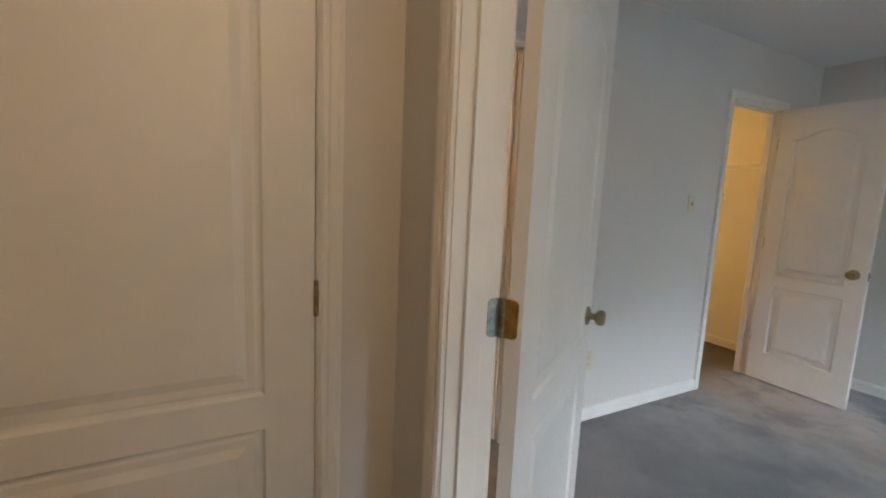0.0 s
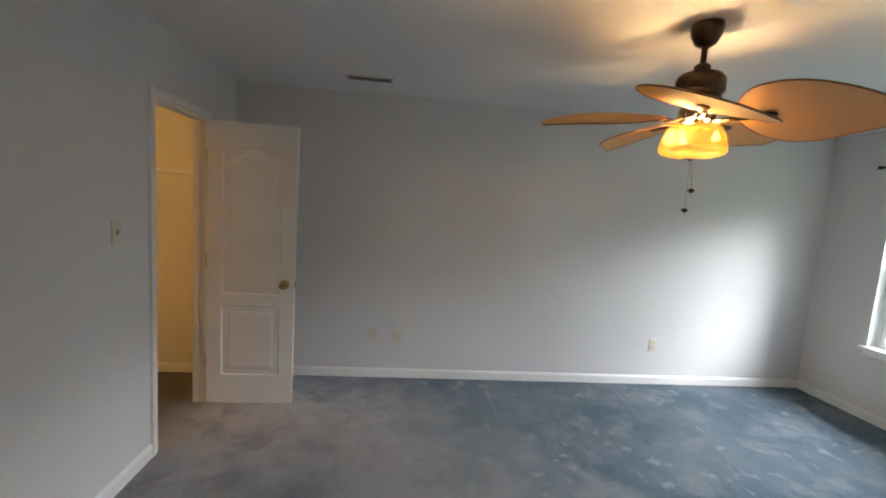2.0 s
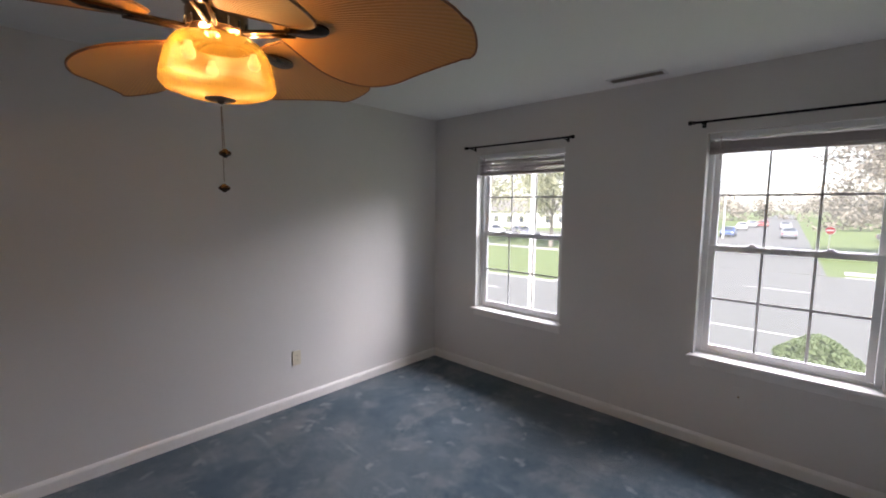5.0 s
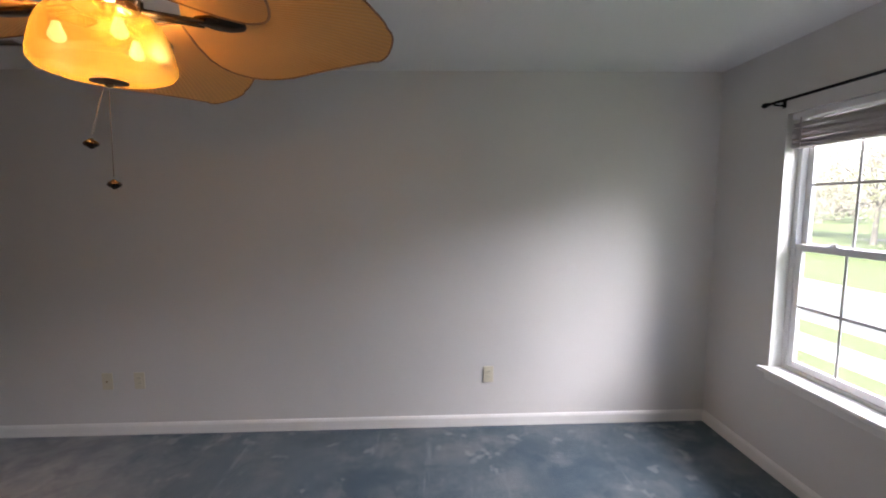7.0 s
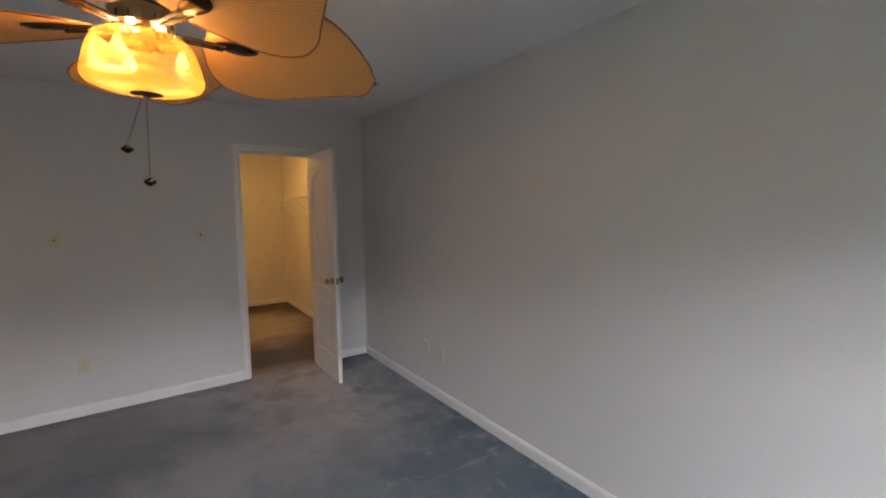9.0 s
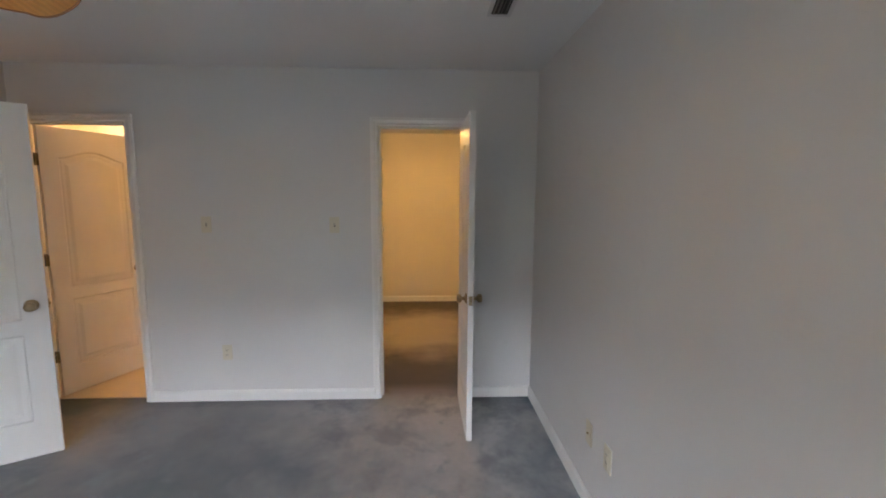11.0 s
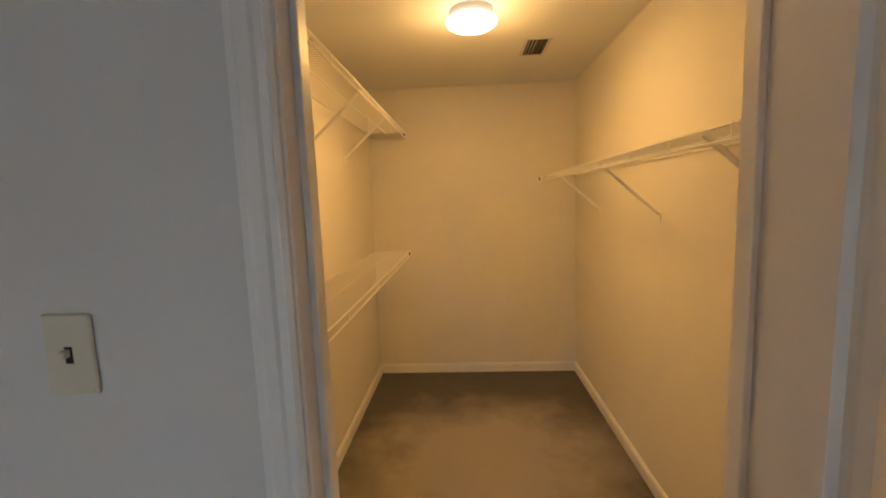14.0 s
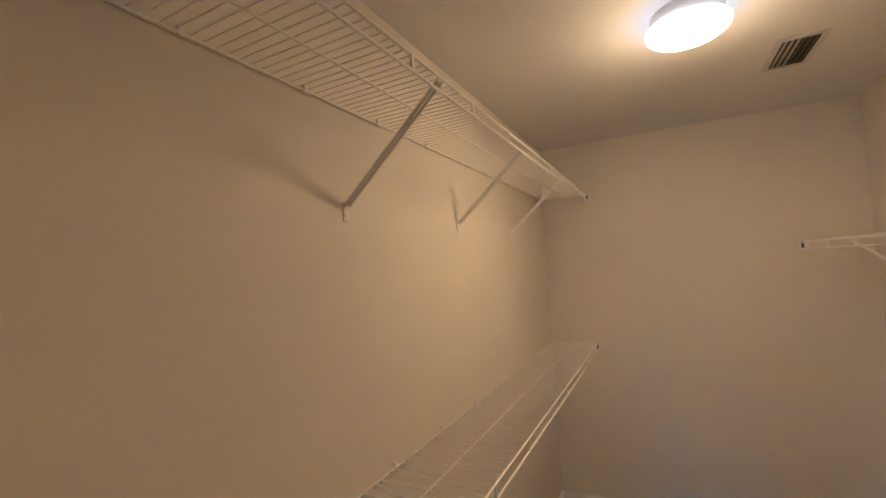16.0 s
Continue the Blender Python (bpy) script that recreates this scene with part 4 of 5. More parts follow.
part("finial", lathe(bmesh.new(), [(0, 1.8625), (0.036, 1.8620), (0.038, 1.859), (0.022, 1.856), (0.010, 1.854), (0.008, 1.850), (0.005, 1.847), (0, 1.846)], 24, "z", at), BRONZE, fan, smooth=True)
for k, (dx, dy, zb) in enumerate(((-0.014, -0.052, 1.715), (-0.003, -0.008, 1.628))):
    bm = bmesh.new()
    rod(bm, (fx + dx * 0.3, fy + dy * 0.3, 1.84), (fx + dx, fy + dy, zb + 0.015), 0.0009, 5)
    z = 1.835
    while z > zb + 0.02:
        f = (1.84 - z) / (1.84 - zb)
        ball(bm, (fx + dx * (0.3 + 0.7 * f), fy + dy * (0.3 + 0.7 * f), z), 0.0016, 1.0, 5)
        z -= 0.006
    ch = part("pull_chain", bm, CORD, fan, "thin beaded pull chain")
    part("pull_bob", lathe(bmesh.new(), [(0, 0.011), (0.004, 0.010), (0.006, 0.007), (0.012, 0.004), (0.0155, -0.001), (0.013, -0.006), (0.007, -0.009), (0.004, -0.012), (0, -0.013)], 16, "z", (fx + dx, fy + dy, zb)), BLACKENED, ch, "dark round pull bob", True)
for angle, lift in ((25.5, 0.035), (96.0, -0.010), (170.5, -0.002), (240.0, -0.016), (310.5, -0.004)):
    fan_blade(fan, angle, lift)


# ---------- closet ----------
cl = thing("closet_ceiling_light", "round white glass ceiling light, lit, in the closet", "ceiling light")
lx, ly = -1.65, -0.865
part("light_base", lathe(bmesh.new(), [(0, H - 0.0005), (0.106, H - 0.0005), (0.108, H - 0.006), (0.106, H - 0.038), (0.100, H - 0.042), (0, H - 0.042)], 40, "z", (lx, ly, 0)), TRIM, cl, "white painted metal base", True)
part("glass_shade", lathe(bmesh.new(), [(0.104, H - 0.0425), (0.120, H - 0.045), (0.126, H - 0.052), (0.122, H - 0.065), (0.105, H - 0.077), (0.070, H - 0.087), (0.03, H - 0.091), (0, H - 0.0915)], 40, "z", (lx, ly, 0)), WHITE_LAMP, cl, "glowing white glass shade", True)


def wire_shelf(name, label, wall, way, z, x0, x1, braces, brace_drop=0.27, clips=True):
    """A wire shelf on a long wall: wall is the wall's y, way the way it stands out."""
    s = thing(name, label, "wire shelf", "wire shelves in the closet")
    dep = 0.300
    yb, yf = wall + way * 0.006, wall + way * dep
    bm = bmesh.new()
    n = int((x1 - x0) / 0.0254)
    for k in range(n + 1):
        x = x0 + 0.006 + k * 0.0254
        if x > x1 - 0.004:
            break
        rod(bm, (x, yb, z + 0.0045), (x, yf, z + 0.0045), 0.0013, 4)
        rod(bm, (x, yf, z + 0.0045), (x, yf + way * 0.004, z - 0.010), 0.0013, 4)
    part("wire_deck", bm, WIRE, s)
    for nm, y, zz, r in (("back_rod", yb, z, 0.0032), ("middle_rod", wall + way * 0.155, z, 0.0026), ("front_rod", yf + way * 0.004, z + 0.000, 0.0032), ("lip_rod", yf + way * 0.006, z - 0.036, 0.0034)):
        part(nm, rod(bmesh.new(), (x0, y, zz), (x1, y, zz), r, 8), WIRE, s, smooth=True)
    x = x0 + 0.12
    while x < x1 - 0.03:
        bm = boxed(x - 0.0045, x + 0.0045, *sorted((yf + way * 0.003, yf + way * 0.0085)), z - 0.036, z + 0.003, 0.001)
        part("lip_tie", bm, WIRE, s)
        x += 0.3048
    for bx in braces:
        bm = bmesh.new()
        wy, fyy = wall + way * 0.008, yf - way * 0.004
        a, b = Vector((bx, wy, z - brace_drop + 0.01)), Vector((bx, fyy, z - 0.006))
        d = (b - a).normalized()
        nrm = Vector((0, -d.z, d.y)) * 0.0055
        for off in ((-0.008, -0.0055), (0.0055, 0.008)):
            vs = [bm.verts.new(p + nrm * q + Vector((o, 0, 0))) for p in (a, b) for q in (-1, 1) for o in off]
            for f in ((0, 1, 3, 2), (4, 6, 7, 5), (0, 4, 5, 1), (2, 3, 7, 6), (0, 2, 6, 4), (1, 5, 7, 3)):
                bm.faces.new([vs[i] for i in f])
        vs = [bm.verts.new(p + nrm * q + Vector((o, 0, 0))) for p in (a, b) for q in (0.8, 1.0) for o in (-0.0055, 0.0055)]
        for f in ((0, 1, 3, 2), (4, 6, 7, 5), (0, 4, 5, 1), (2, 3, 7, 6), (0, 2, 6, 4), (1, 5, 7, 3)):
            bm.faces.new([vs[i] for i in f])
        bmesh.ops.recalc_face_normals(bm, faces=bm.faces)
        br = part("brace", bm, WIRE, s, "white metal shelf brace")
        foot = boxed(bx - 0.009, bx + 0.009, *sorted((wall + way * 0.0008, wall + way * 0.0035)), z - brace_drop - 0.030, z - brace_drop + 0.022, 0.0008)
        lathe(foot, [(0, way * 0.0036), (0.0045, way * 0.0036), (0.003, way * 0.006), (0, way * 0.0062)], 8, "y", (bx, wall, z - brace_drop - 0.016))
        part("brace_foot", foot, WIRE, br)
    if clips:
        x = x1 - 0.115
        while x > x0 + 0.05:
            bm = boxed(x - 0.007, x + 0.007, *sorted((wall + way * 0.0006, wall + way * 0.011)), z - 0.006, z + 0.005, 0.002)
            rod(bm, (x, wall + way * 0.001, z + 0.011), (x, wall + way * 0.009, z + 0.011), 0.005, 8)
            part("wall_clip", bm, WIRE, s, "white plastic wall clip")
            x -= 0.2905
    bm = boxed(x0 - 0.009, x0 + 0.004, *sorted((yf - way * 0.016, yf + way * 0.014)), z - 0.042, z + 0.010, 0.002)
    eb = part("end_bracket", bm, WIRE, s, "end bracket on the closet wall")
    part("bracket_gap", boxed(x0 + 0.0042, x0 + 0.0055, *sorted((yf - way * 0.004, yf + way * 0.008)), z - 0.034, z + 0.006), DARKHOLE, eb)
    return s


XW = -3.055
wire_shelf("wire_shelf", "white coated wire shelf high on the cream closet wall", -1.715, 1, 2.088, XW + 0.012, -0.10, (-0.925, -1.608, -2.29))
wire_shelf("wire_shelf", "white coated wire shelf at waist height on the cream closet wall", -1.715, 1, 1.090, XW + 0.012, -0.10, ())
wire_shelf("wire_shelf", "white coated wire shelf on the opposite cream closet wall", 0.0, -1, 1.682, XW + 0.012, -0.10, (-0.62, -1.516, -2.40))

# ---------- bathroom, seen through its doorway ----------
tub = thing("bathtub", "almond bathtub along the bathroom wall", "bathtub")
bm = bmesh.new()
X0, X1, Y0, Y1, ZT = -1.948, -0.087, -2.62, -1.837, 0.43
rings = []
for dx, z in ((0.0, 0.006), (0.0, ZT - 0.02), (0.010, ZT), (0.070, ZT), (0.085, ZT - 0.02), (0.16, 0.12), (0.20, 0.08)):
    rings.append([bm.verts.new((x, y, z)) for x, y in ((X0 + dx, Y0 + dx), (X1 - dx, Y0 + dx), (X1 - dx, Y1 - dx), (X0 + dx, Y1 - dx))])
for a, b in zip(rings, rings[1:]):
    for k in range(4):
        bm.faces.new((a[k], a[(k + 1) % 4], b[(k + 1) % 4], b[k]))
bm.faces.new(rings[-1])
bmesh.ops.recalc_face_normals(bm, faces=bm.faces)
part("basin", bm, TUB, tub)
bm = boxed(X0 + 0.0, X0 + 0.008, Y0 + 0.02, Y1, ZT, 1.86, 0.002)
box(bm, X0 + 0.009, X1 - 0.009, Y1 - 0.008, Y1 - 0.001, ZT, 1.86, 0.002)
box(bm, X1 - 0.008, X1 - 0.001, Y0 + 0.02, Y1 - 0.009, ZT, 1.86, 0.002)
tagged(finish("tub_surround", bm, SURROUND), label="glossy almond wall surround above the bathtub", kind="structure")
sh = thing("shower_fittings", "chrome shower head, valve and spout above the bathtub", "shower")
sy = -2.02
bm = bmesh.new()
pts = [(X0 + 0.0005, 2.0), (X0 + 0.06, 2.01), (X0 + 0.10, 1.985), (X0 + 0.125, 1.95)]
for p, q in zip(pts, pts[1:]):
    rod(bm, (p[0], sy, p[1]), (q[0], sy, q[1]), 0.009, 8)
part("shower_arm", bm, CHROME, sh, smooth=True)
bm = bmesh.new()
rod(bm, (X0 + 0.120, sy, 1.96), (X0 + 0.165, sy, 1.90), 0.014, 16, 0.045)
part("shower_head", bm, CHROME, sh)
part("valve_plate", lathe(bmesh.new(), [(0, 0.009), (0.085, 0.009), (0.08, 0.016), (0.03, 0.022), (0.025, 0.055), (0, 0.058)], 28, "x", (X0, sy, 0.98)), CHROME, sh, smooth=True)
bm = boxed(X0 + 0.009, X0 + 0.13, sy - 0.022, sy + 0.022, 0.70, 0.745, 0.010)
part("tub_spout", bm, CHROME, sh)
part("overflow_plate", lathe(bmesh.new(), [(0, 0.009), (0.034, 0.009), (0.03, 0.015), (0, 0.016)], 18, "x", (X0, sy, 0.56)), CHROME, sh)
cr = thing("shower_rod", "chrome shower curtain rod over the bathtub", "shower rod")
part("rod", rod(bmesh.new(), (X0 + 0.002, Y0 + 0.03, 1.98), (X1 - 0.002, Y0 + 0.03, 1.98), 0.0125, 14), CHROME, cr, smooth=True)

van = thing("vanity_cabinet", "honey oak bathroom vanity with drawer and doors", "cabinet")
vx0, vx1, vy0, vy1 = -2.52, -1.30, -4.098, -3.56
part("cabinet_body", boxed(vx0, vx1, vy0, vy1, 0.10, 0.79, 0.002), OAK, van)
part("toe_kick", boxed(vx0, vx1, vy0, vy1 - 0.06, 0.006, 0.0995), TOEKICK, van)
for k in range(3):
    a = vx0 + 0.03 + k * 0.395
    for nm, z0, z1 in (("drawer_front", 0.63, 0.765), ("cabinet_door", 0.14, 0.605)):
        bm = boxed(a, a + 0.365, vy1 + 0.001, vy1 + 0.018, z0, z1, 0.005)
        box(bm, a + 0.05, a + 0.315, vy1 + 0.0182, vy1 + 0.023, z0 + 0.035, z1 - 0.035, 0.004)
        part(nm, bm, OAK, van)
bm = boxed(vx0 - 0.01, vx1 + 0.015, vy0, vy1 + 0.03, 0.7905, 0.825, 0.006)
box(bm, vx0 - 0.01, vx1 + 0.015, vy0, vy0 + 0.02, 0.8255, 0.92, 0.003)
part("countertop", bm, COUNTER, van, "pale marbled vanity top with backsplash")
mr = tagged(finish("wall_mirror", boxed(vx0 + 0.02, vx1 - 0.02, -4.098, -4.092, 0.94, 1.78, 0.001), MIRROR), "frameless wall mirror above the vanity", "mirror")
vl = thing("vanity_light", "vanity light bar with glowing glass globes", "wall light")
part("backplate", boxed(vx0 + 0.25, vx1 - 0.25, -4.098, -4.075, 1.88, 1.98, 0.004), CHROME, vl)
for k in range(4):
    part("globe", ball(bmesh.new(), (vx0 + 0.37 + k * 0.16, -4.025, 1.93), 0.048, 1.0, 16), BATH_LAMP, vl, "lit white glass globe", True)

# ---------- outdoors ----------
G = GROUND


def flat(name, x0, x1, y0, y1, z, mat, label, thick=0.3):
    return structure(name, boxed(x0, x1, y0, y1, z - thick, z), mat, label)


flat("ground", -400, 900, -900, 900, G - 0.02, LAWN, "spring lawn reaching the horizon")
flat("sidewalk", 13.9, 15.3, -120, 160, G + 0.0, CONCRETE, "pale concrete sidewalk", 0.1)
flat("kerb", 16.75, 16.92, -120, 160, G + 0.02, CONCRETE, "concrete kerb", 0.2)
flat("road", 16.92, 37.6, -200, 300, G - 0.01, ASPHALT, "grey asphalt road", 0.1)
flat("kerb", 37.6, 37.78, -140, -3.6, G + 0.02, CONCRETE, "concrete kerb", 0.2)
flat("sidewalk", 39.21, 41.0, 8.6, 200, G + 0.0, CONCRETE, "pale concrete sidewalk", 0.1)
flat("sidewalk", 39.2, 41.0, -140, -3.6, G + 0.0, CONCRETE, "pale concrete sidewalk", 0.1)
flat("far_verge", 23.78, 39.2, 8.6, 260, G + 0.01, LAWN, "spring lawn across the road", 0.1)
flat("kerb", 23.6, 23.779, 8.4, 260, G + 0.03, CONCRETE, "concrete kerb", 0.2)
flat("kerb", 23.78, 50.0, 8.4, 8.599, G + 0.03, CONCRETE, "concrete kerb", 0.2)
street = structure("side_street", boxed(0, 330, -5.0, 5.0, -0.1, 0.0), ASPHALT, "grey asphalt side street leading away")
street.location, street.rotation_euler = (37.5, 2.2, G - 0.006), (0, 0, radians(3.7))
flat("walkway", 8.0, 13.9, 3.4, 4.6, G + 0.0, CONCRETE, "pale concrete path to the house", 0.1)
for x, reach in ((20.05, 90), (30.0, 4)):
    y = -62.4
    while y < reach:
        structure("lane_line", boxed(x - 0.05, x + 0.05, y, y + 3.0, G - 0.0095, G - 0.004), ROAD_PAINT, "white dashed lane line")
        y += 12.0


def crown(bm, at, size, count, leaf, rng, squash=0.8):
    """Leaf clumps in an uneven cloud with gaps."""
    hubs = [(Vector((rng.gauss(0, 0.42), rng.gauss(0, 0.42), rng.gauss(0, 0.34) * squash)) * size, rng.uniform(0.16, 0.34) * size) for _ in range(22)]
    for _ in range(count):
        hub, r = rng.choice(hubs)
        p = Vector(at) + hub + Vector((rng.gauss(0, 1), rng.gauss(0, 1), rng.gauss(0, 0.8))) * r * 0.6
        s = leaf * rng.uniform(0.6, 1.5)
        u = Vector((rng.gauss(0, 1), rng.gauss(0, 1), rng.gauss(0, 1))).normalized()
        w = u.orthogonal().normalized() * s
        u = u * s
        v = [bm.verts.new(p + q) for q in (u, w, -u * 0.9, -w * 0.7)]
        bm.faces.new(v)


def tree(name, label, at, height, spread, mat, seed, count=8000, leaf=0.115):
    rng = random.Random(seed)
    t = tagged(new(name), label, "tree", "trees along the streets")
    t.location = at
    bm = bmesh.new()
    fork = height * 0.34
    rod(bm, (0, 0, -0.1), (0.05 * height * 0.3, 0, fork), height * 0.022, 9, height * 0.015)
    start = Vector((0.05 * height * 0.3, 0, fork))
    for k in range(9):
        a = 2 * math.pi * k / 9 + rng.uniform(-0.3, 0.3)
        out = spread * rng.uniform(0.35, 0.75)
        end = start + Vector((math.cos(a) * out, math.sin(a) * out, height * rng.uniform(0.22, 0.55)))
        midp = (start + end) / 2 + Vector((0, 0, height * 0.04))
        rod(bm, start - Vector((0, 0, rng.uniform(0, 0.1) * height)), midp, height * 0.009, 6, height * 0.006)
        rod(bm, midp, end, height * 0.006, 5, height * 0.002)
        for _ in range(5):
            tip = midp.lerp(end, rng.random()) + Vector((rng.gauss(0, 1), rng.gauss(0, 1), rng.gauss(0.5, 0.7))) * spread * 0.2
            rod(bm, midp.lerp(end, rng.random() * 0.6), tip, height * 0.0028, 4, height * 0.001)
    part("trunk", bm, BARK, t)
    bm = bmesh.new()
    crown(bm, (0, 0, height * 0.66), spread * 0.95, count, leaf, rng)
    part("crown", bm, mat, t)
    return t


TREES = [((42.5, 19.0), 10.5, 6.0, LEAF_SPRING, "young green tree with thin spring leaves beside the road"),
         ((40.0, 26.0), 11.0, 7.0, LEAF_SPRING, "broad green tree with thin spring leaves on the lawn"),
         ((46.0, 36.0), 11.5, 7.0, LEAF_BROWN, "bare brown tree with few leaves on the lawn"),
         ((50.0, -7.2), 12.5, 6.5, LEAF_BROWN, "tall bare brown tree with few leaves beside the side street"),
         ((56.0, -8.5), 9.5, 4.5, LEAF_BROWN, "bare brown tree beside the side street"),
         ((60.0, 20.0), 8.0, 4.6, LEAF_BROWN, "bare brown tree behind the car park"),
         ((74.0, 26.0), 9.0, 5.5, LEAF_BROWN, "bare brown tree far beyond the road"),
         ((70.0, 12.5), 7.5, 4.0, LEAF_SPRING, "green tree with thin spring leaves beside the side street"),
         ((47.0, 47.0), 11.5, 7.5, LEAF_SPRING, "broad green tree with thin spring leaves on the lawn"),
         ((40.0, 58.0), 12.0, 7.5, LEAF_SPRING, "tall green tree with thin spring leaves on the lawn")]
for i, (p, h, sp, mat, lab) in enumerate(TREES):
    tree("tree", lab, (p[0], p[1], G), h, sp, mat, 40 + i)

rng = random.Random(8)
bm = bmesh.new()
for k in range(130):
    far = rng.uniform(95, 260)
    a = radians(rng.uniform(-24, 66))
    p = (far * math.cos(a), far * math.sin(a))
    if abs(p[1] - 2.2 - (p[0] - 37) * 0.065) < 8 and p[0] < 170:
        continue
    crown(bm, (p[0], p[1], G + rng.uniform(2.5, 6.0)), rng.uniform(5, 9), 620, 0.34, rng, 0.8)
tagged(finish("far_woods", bm, LEAF_BROWN), "hazy brown and green woods far off", "woods", kind="stuff")

bush = tagged(new("bush"), "round clipped green bush on the lawn by the road", "bush")
bush.location = (15.0, -2.92, G)
bm = bmesh.new()
rng = random.Random(4)
for k in range(14):
    a = 2 * math.pi * k / 14
    rod(bm, (0, 0, -0.05), (0.6 * math.cos(a), 0.6 * math.sin(a), 0.7 + 0.3 * rng.random()), 0.02, 5, 0.006)
part("stems", bm, BARK, bush)
bm = bmesh.new()
for k in range(9000):
    d = Vector((rng.gauss(0, 1), rng.gauss(0, 1), rng.gauss(0, 1))).normalized() * (1 - 0.35 * rng.random() ** 2)
    lump = 1 + 0.05 * math.sin(d.x * 5 + 1) * math.cos(d.y * 6) + 0.03 * math.sin(d.z * 9)
    p = Vector((d.x * 0.76, d.y * 0.76, 0.62 + d.z * 0.60)) * lump
    if p.z < 0.02:
        continue
    s = rng.uniform(0.02, 0.045)
    u = Vector((rng.gauss(0, 1), rng.gauss(0, 1), rng.gauss(0, 1))).normalized()
    w = u.orthogonal().normalized() * s
    u = u * s
    bm.faces.new([bm.verts.new(p + q) for q in (u, w, -u, -w)])
part("foliage", bm, LEAF_BUSH, bush)


def pole(label, at, height, r, arms):
    p = tagged(new("utility_pole"), label, "utility pole")
    p.location = (at[0], at[1], G - 0.3)
    part("post", rod(bmesh.new(), (0, 0, 0), (0, 0, height), r, 14, r * 0.8), POLE_WOOD, p, smooth=True)
    for z in arms:
        part("crossarm", boxed(-0.06, 0.06, -1.1, 1.1, z - 0.06, z + 0.06, 0.01), POLE_WOOD, p)
    return p


pole("pale weathered pole close to the house", (11.2, 2.35), 9.5, 0.085, ())
pole("pale utility pole with crossarms beside the road", (41.5, 8.9), 9.3, 0.13, (8.9, 8.2))
pole("pale utility pole with crossarm further along", (72.0, 8.6), 9.3, 0.14, (8.8,))
bm = bmesh.new()
for dz, y0 in ((0.0, 0.8), (0.0, -0.8), (-2.4, 0.0)):
    a, b = Vector((41.5, 8.9 + y0, G + 8.6 + dz)), Vector((41.5, -60 + y0, G + 8.4 + dz))
    last = a
    for k in range(1, 13):
        f = k / 12
        p = a.lerp(b, f) - Vector((0, 0, 1.6 * 4 * f * (1 - f)))
        rod(bm, last, p, 0.018, 4)
        last = p
tagged(finish("overhead_wires", bm, BLACK), "thin black overhead wires along the road", "wires")

SIGN_AT = (56.1, -2.57)
sg = tagged(new("road_sign"), "round red and white sign on a post beside the street", "road sign")
sg.location = (SIGN_AT[0], SIGN_AT[1], G)
part("sign_post", boxed(-0.03, 0.03, -0.03, 0.03, -0.3, 2.55, 0.004), HUB, sg, "grey metal post")
bm = lathe(bmesh.new(), [(0, -0.034), (0.38, -0.034), (0.38, -0.042), (0, -0.042)], 30, "x", (0, 0, 2.17))
face = part("sign_plate", bm, SIGN_WHITE, sg)
part("red_disc", lathe(bmesh.new(), [(0, -0.043), (0.35, -0.043), (0.35, -0.048), (0, -0.048)], 30, "x", (0, 0, 2.17)), SIGN_RED, face)
part("white_bar", boxed(-0.053, -0.0485, -0.27, 0.27, 2.11, 2.23), SIGN_WHITE, face)

PAINTS = {}


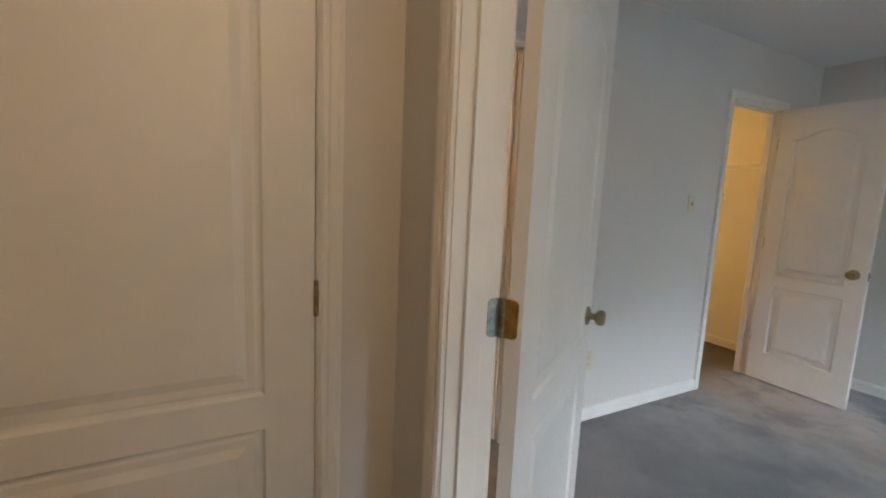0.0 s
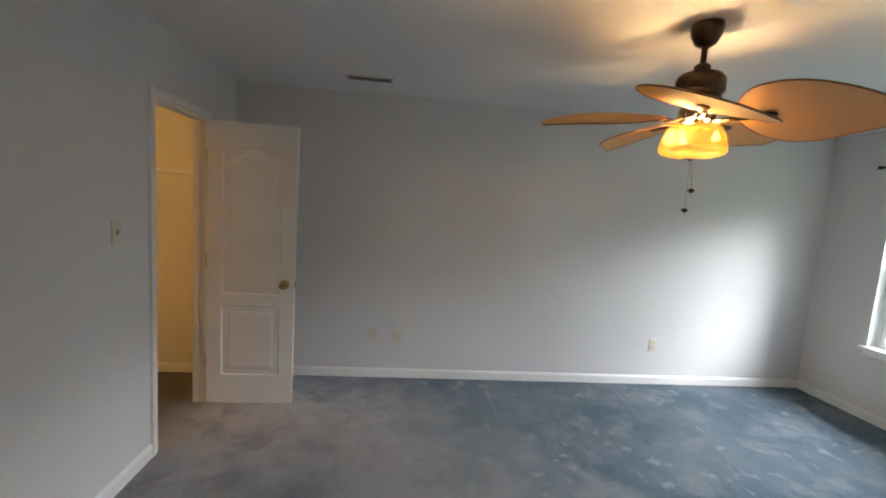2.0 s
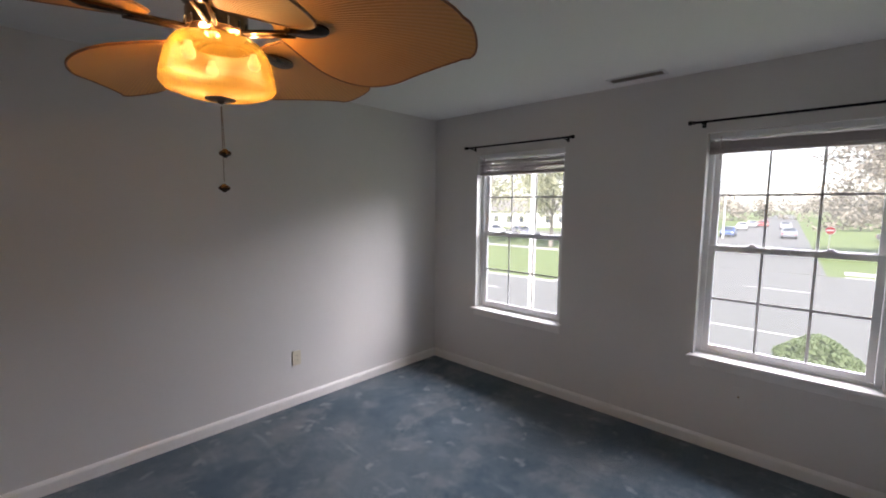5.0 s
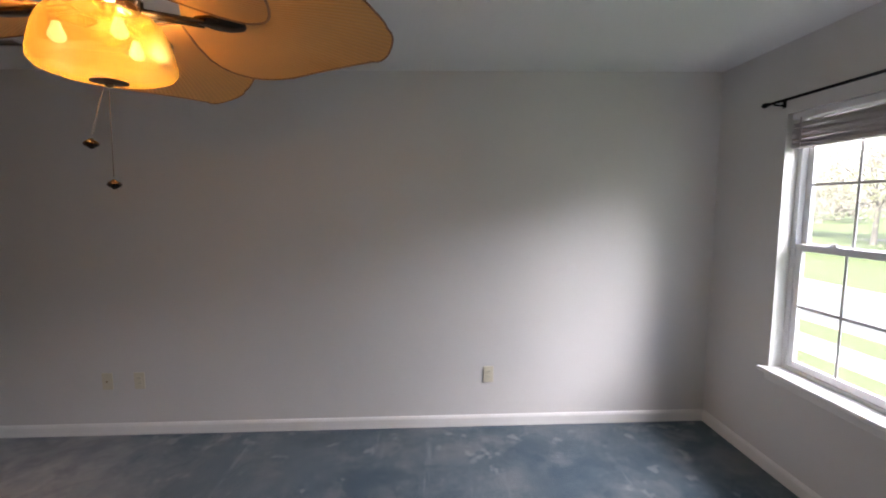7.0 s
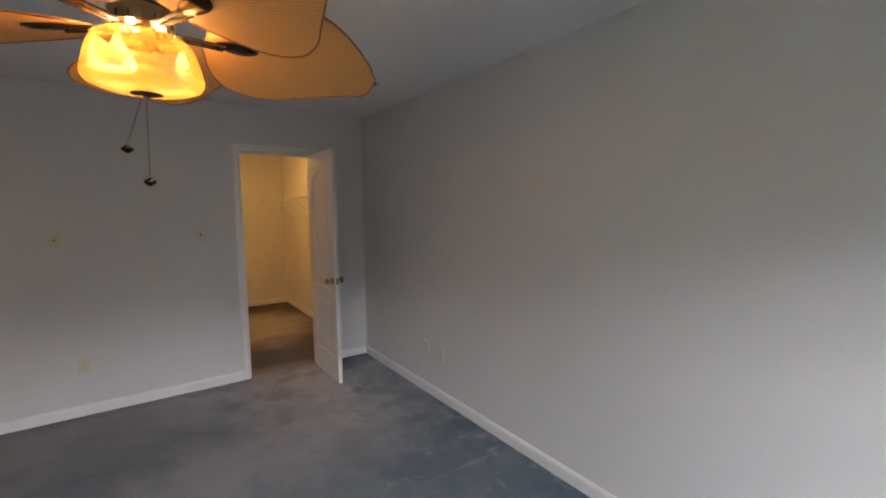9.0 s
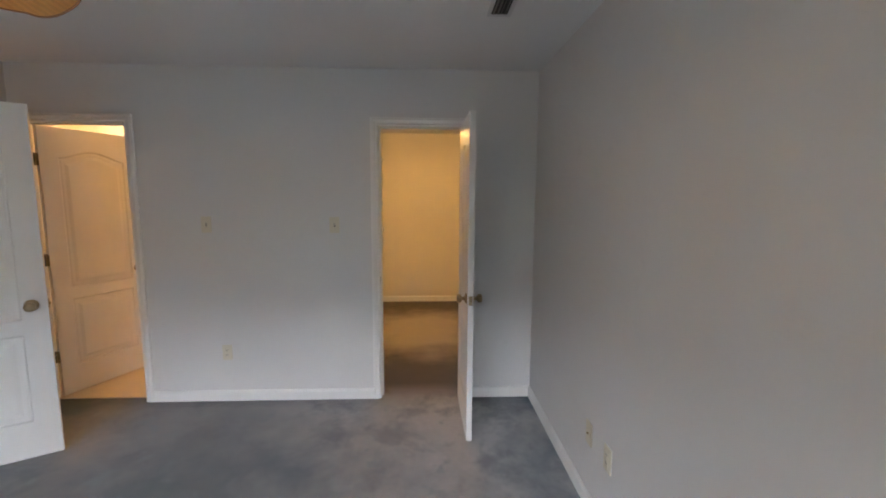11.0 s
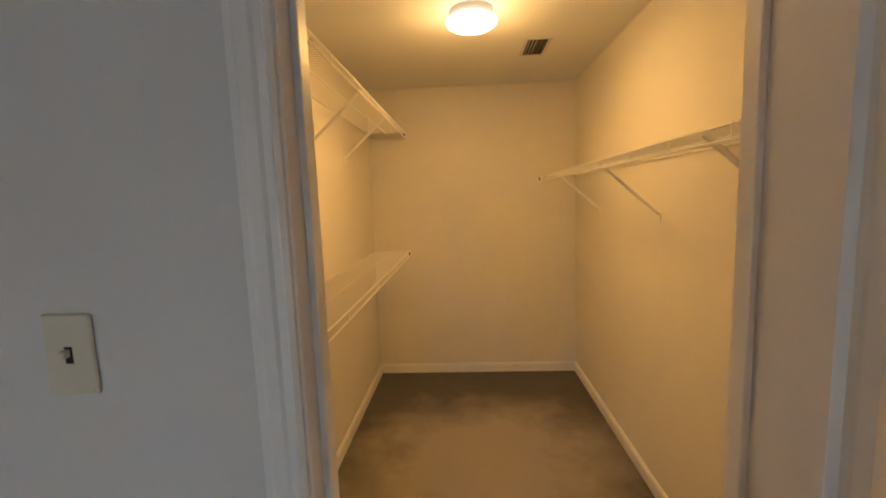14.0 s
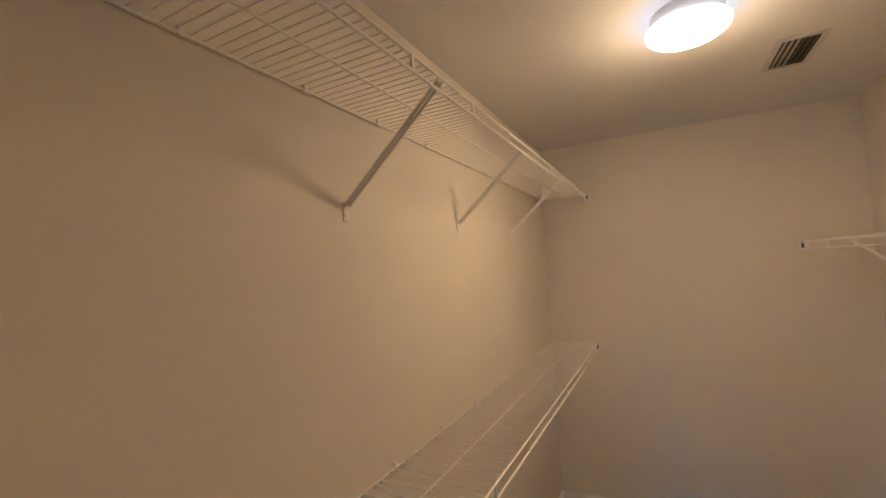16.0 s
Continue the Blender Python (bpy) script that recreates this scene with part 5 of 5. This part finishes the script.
def car(label, at, turn, colour):
    if colour not in PAINTS:
        PAINTS[colour] = plain("car_paint", colour, 0.25, 0.05, 3.0, 0.02, **{"Coat_Weight": 0.6})
    c = tagged(new("car"), label, "car", "cars on the streets")
    c.location, c.rotation_euler = (at[0], at[1], G - 0.005), (0, 0, radians(turn))
    bm = bmesh.new()
    prof = [(-2.2, 0.35), (-2.25, 0.62), (-2.1, 0.88), (-1.1, 0.98), (-0.45, 1.42), (0.9, 1.44), (1.65, 1.02), (2.2, 0.92), (2.25, 0.55), (2.15, 0.32)]
    rows = []
    for y, f, lift in ((-0.88, 0.97, 0.0), (-0.80, 1.0, 0.015), (0.80, 1.0, 0.015), (0.88, 0.97, 0.0)):
        rows.append([bm.verts.new((x * f, y * (0.80 if z > 1.2 else 1.0), z + lift)) for x, z in prof])
    n = len(prof)
    for a, b in zip(rows, rows[1:]):
        for k in range(n):
            bm.faces.new((a[k], a[(k + 1) % n], b[(k + 1) % n], b[k]))
    bm.faces.new(rows[0])
    bm.faces.new(rows[-1])
    bmesh.ops.recalc_face_normals(bm, faces=bm.faces)
    part("body", bm, PAINTS[colour], c)
    for nm, xa, za, xb, zb in (("windshield", -1.04, 1.03, -0.50, 1.40), ("rear_window", 1.58, 1.07, 0.96, 1.42)):
        d = Vector((xb - xa, 0, zb - za)).normalized()
        nr = Vector((-d.z, 0, d.x)) * (0.022 if xa < 0 else -0.022)
        bm = bmesh.new()
        v = [bm.verts.new(Vector((x, y, z)) + nr * k) for k in (0.6, 1.0) for x, z, y in ((xa, za, -0.70), (xa, za, 0.70), (xb, zb, 0.60), (xb, zb, -0.60))]
        for f in ((0, 1, 2, 3), (7, 6, 5, 4), (0, 4, 5, 1), (1, 5, 6, 2), (2, 6, 7, 3), (3, 7, 4, 0)):
            bm.faces.new([v[i] for i in f])
        bmesh.ops.recalc_face_normals(bm, faces=bm.faces)
        part(nm, bm, DARKGLASS, c)
    for s in (-1, 1):
        bm = bmesh.new()
        v = [bm.verts.new((x, s * y, z)) for y0 in (0.0, 0.012) for x, y, z in ((-0.90, 0.868 + y0, 1.03), (1.35, 0.868 + y0, 1.05), (0.80, 0.735 + y0, 1.36), (-0.42, 0.735 + y0, 1.36))]
        for f in ((0, 1, 2, 3), (7, 6, 5, 4), (0, 4, 5, 1), (1, 5, 6, 2), (2, 6, 7, 3), (3, 7, 4, 0)):
            bm.faces.new([v[i] for i in f])
        bmesh.ops.recalc_face_normals(bm, faces=bm.faces)
        part("side_window", bm, DARKGLASS, c)
        for x in (-1.38, 1.38):
            w = part("tyre", lathe(bmesh.new(), [(0.20, -0.1), (0.30, -0.1), (0.325, -0.07), (0.325, 0.07), (0.30, 0.1), (0.20, 0.1)], 18, "y", (x, s * 0.80, 0.325)), TYRE, c, smooth=True)
            part("rim", lathe(bmesh.new(), [(0, s * 0.09), (0.19, s * 0.095), (0.20, s * 0.085), (0.20, 0)], 14, "y", (x, s * 0.80, 0.325)), HUB, w)
        bm = boxed(-2.24, -2.16, *sorted((s * 0.52, s * 0.80)), 0.62, 0.76, 0.01)
        part("headlight", bm, SIGN_WHITE, c)
        part("taillight", boxed(2.17, 2.25, *sorted((s * 0.55, s * 0.80)), 0.66, 0.82, 0.01), SIGN_RED, c)
    return c


def on_street(far, side):
    a = radians(3.7)
    return (37.5 + far * math.cos(a) - side * math.sin(a), 2.2 + far * math.sin(a) + side * math.cos(a))


car("grey car driving on the side street", on_street(42, -3.0), 183.7, (0.20, 0.21, 0.23))
car("silver car on the side street", on_street(75, -2.4), 183.7, (0.45, 0.46, 0.48))
car("dark blue car parked beside the side street", on_street(40, 4.0), 3.7, (0.05, 0.09, 0.22))
car("red car parked beside the side street", on_street(85, 1.6), 5.0, (0.38, 0.05, 0.04))
car("white car parked beside the side street", on_street(64, 4.0), 3.7, (0.6, 0.6, 0.6))
car("silver car parked beside the side street", on_street(80, 3.4), 3.7, (0.4, 0.41, 0.43))
car("blue car parked on the lot", (58.0, 15.8), 80, (0.12, 0.30, 0.55))
car("white car parked on the lot", (60.0, 18.6), 84, (0.6, 0.6, 0.6))
car("grey car parked on the lot", (54.0, 30.0), 60, (0.3, 0.3, 0.32))
car("silver car parked on the lot", (53.0, 34.0), 60, (0.5, 0.5, 0.52))
car("dark car on the lawn's far side", (80.0, -9.0), 90, (0.08, 0.08, 0.09))
car("silver car parked beyond the lawn", (64.0, -10.5), 90, (0.45, 0.45, 0.47))
flat("parking_lot", 50.5, 68.0, 12.5, 42.0, G - 0.004, ASPHALT, "asphalt car park across the road", 0.1)


def house(label, at, turn, lx, ly, hz):
    h = tagged(new("house"), label, "house")
    h.location, h.rotation_euler = (at[0], at[1], G - 0.05), (0, 0, radians(turn))
    part("wall", boxed(-lx / 2, lx / 2, -ly / 2, ly / 2, 0, hz, 0.01), SIDING, h)
    bm = bmesh.new()
    e = 0.4
    v = [bm.verts.new(p) for p in ((-lx / 2 - e, -ly / 2 - e, hz), (lx / 2 + e, -ly / 2 - e, hz), (lx / 2 + e, ly / 2 + e, hz), (-lx / 2 - e, ly / 2 + e, hz), (0, -ly / 2 - e, hz + lx * 0.28), (0, ly / 2 + e, hz + lx * 0.28))]
    for f in ((0, 1, 4), (2, 3, 5), (1, 2, 5, 4), (3, 0, 4, 5), (0, 3, 2, 1)):
        bm.faces.new([v[i] for i in f])
    bmesh.ops.recalc_face_normals(bm, faces=bm.faces)
    part("roof", bm, ROOFING, h)
    for z in (1.0, 3.8):
        if z + 1.3 > hz:
            continue
        y = -ly / 2 + 1.5
        while y < ly / 2 - 1.5:
            w = part("window", boxed(-lx / 2 - 0.05, -lx / 2 - 0.001, y - 0.08, y + 1.08, z - 0.08, z + 1.38, 0.01), SIGN_WHITE, h)
            part("pane", boxed(-lx / 2 - 0.06, -lx / 2 - 0.051, y, y + 1.0, z, z + 1.3), DARKGLASS, w)
            y += 2.6


house("white two-storey house with grey roof across the road", (70.0, 19.5), 12, 9, 12, 5.6)
house("white long house with grey roof behind the trees", (82.0, 44.0), 30, 9, 24, 3.2)

# far wall of the house below the windows' level
flat("house_footing", -4.0, EAST + 0.14, -6.0, 0.3, -0.31, CONCRETE, "lower storey of the house", 2.4)
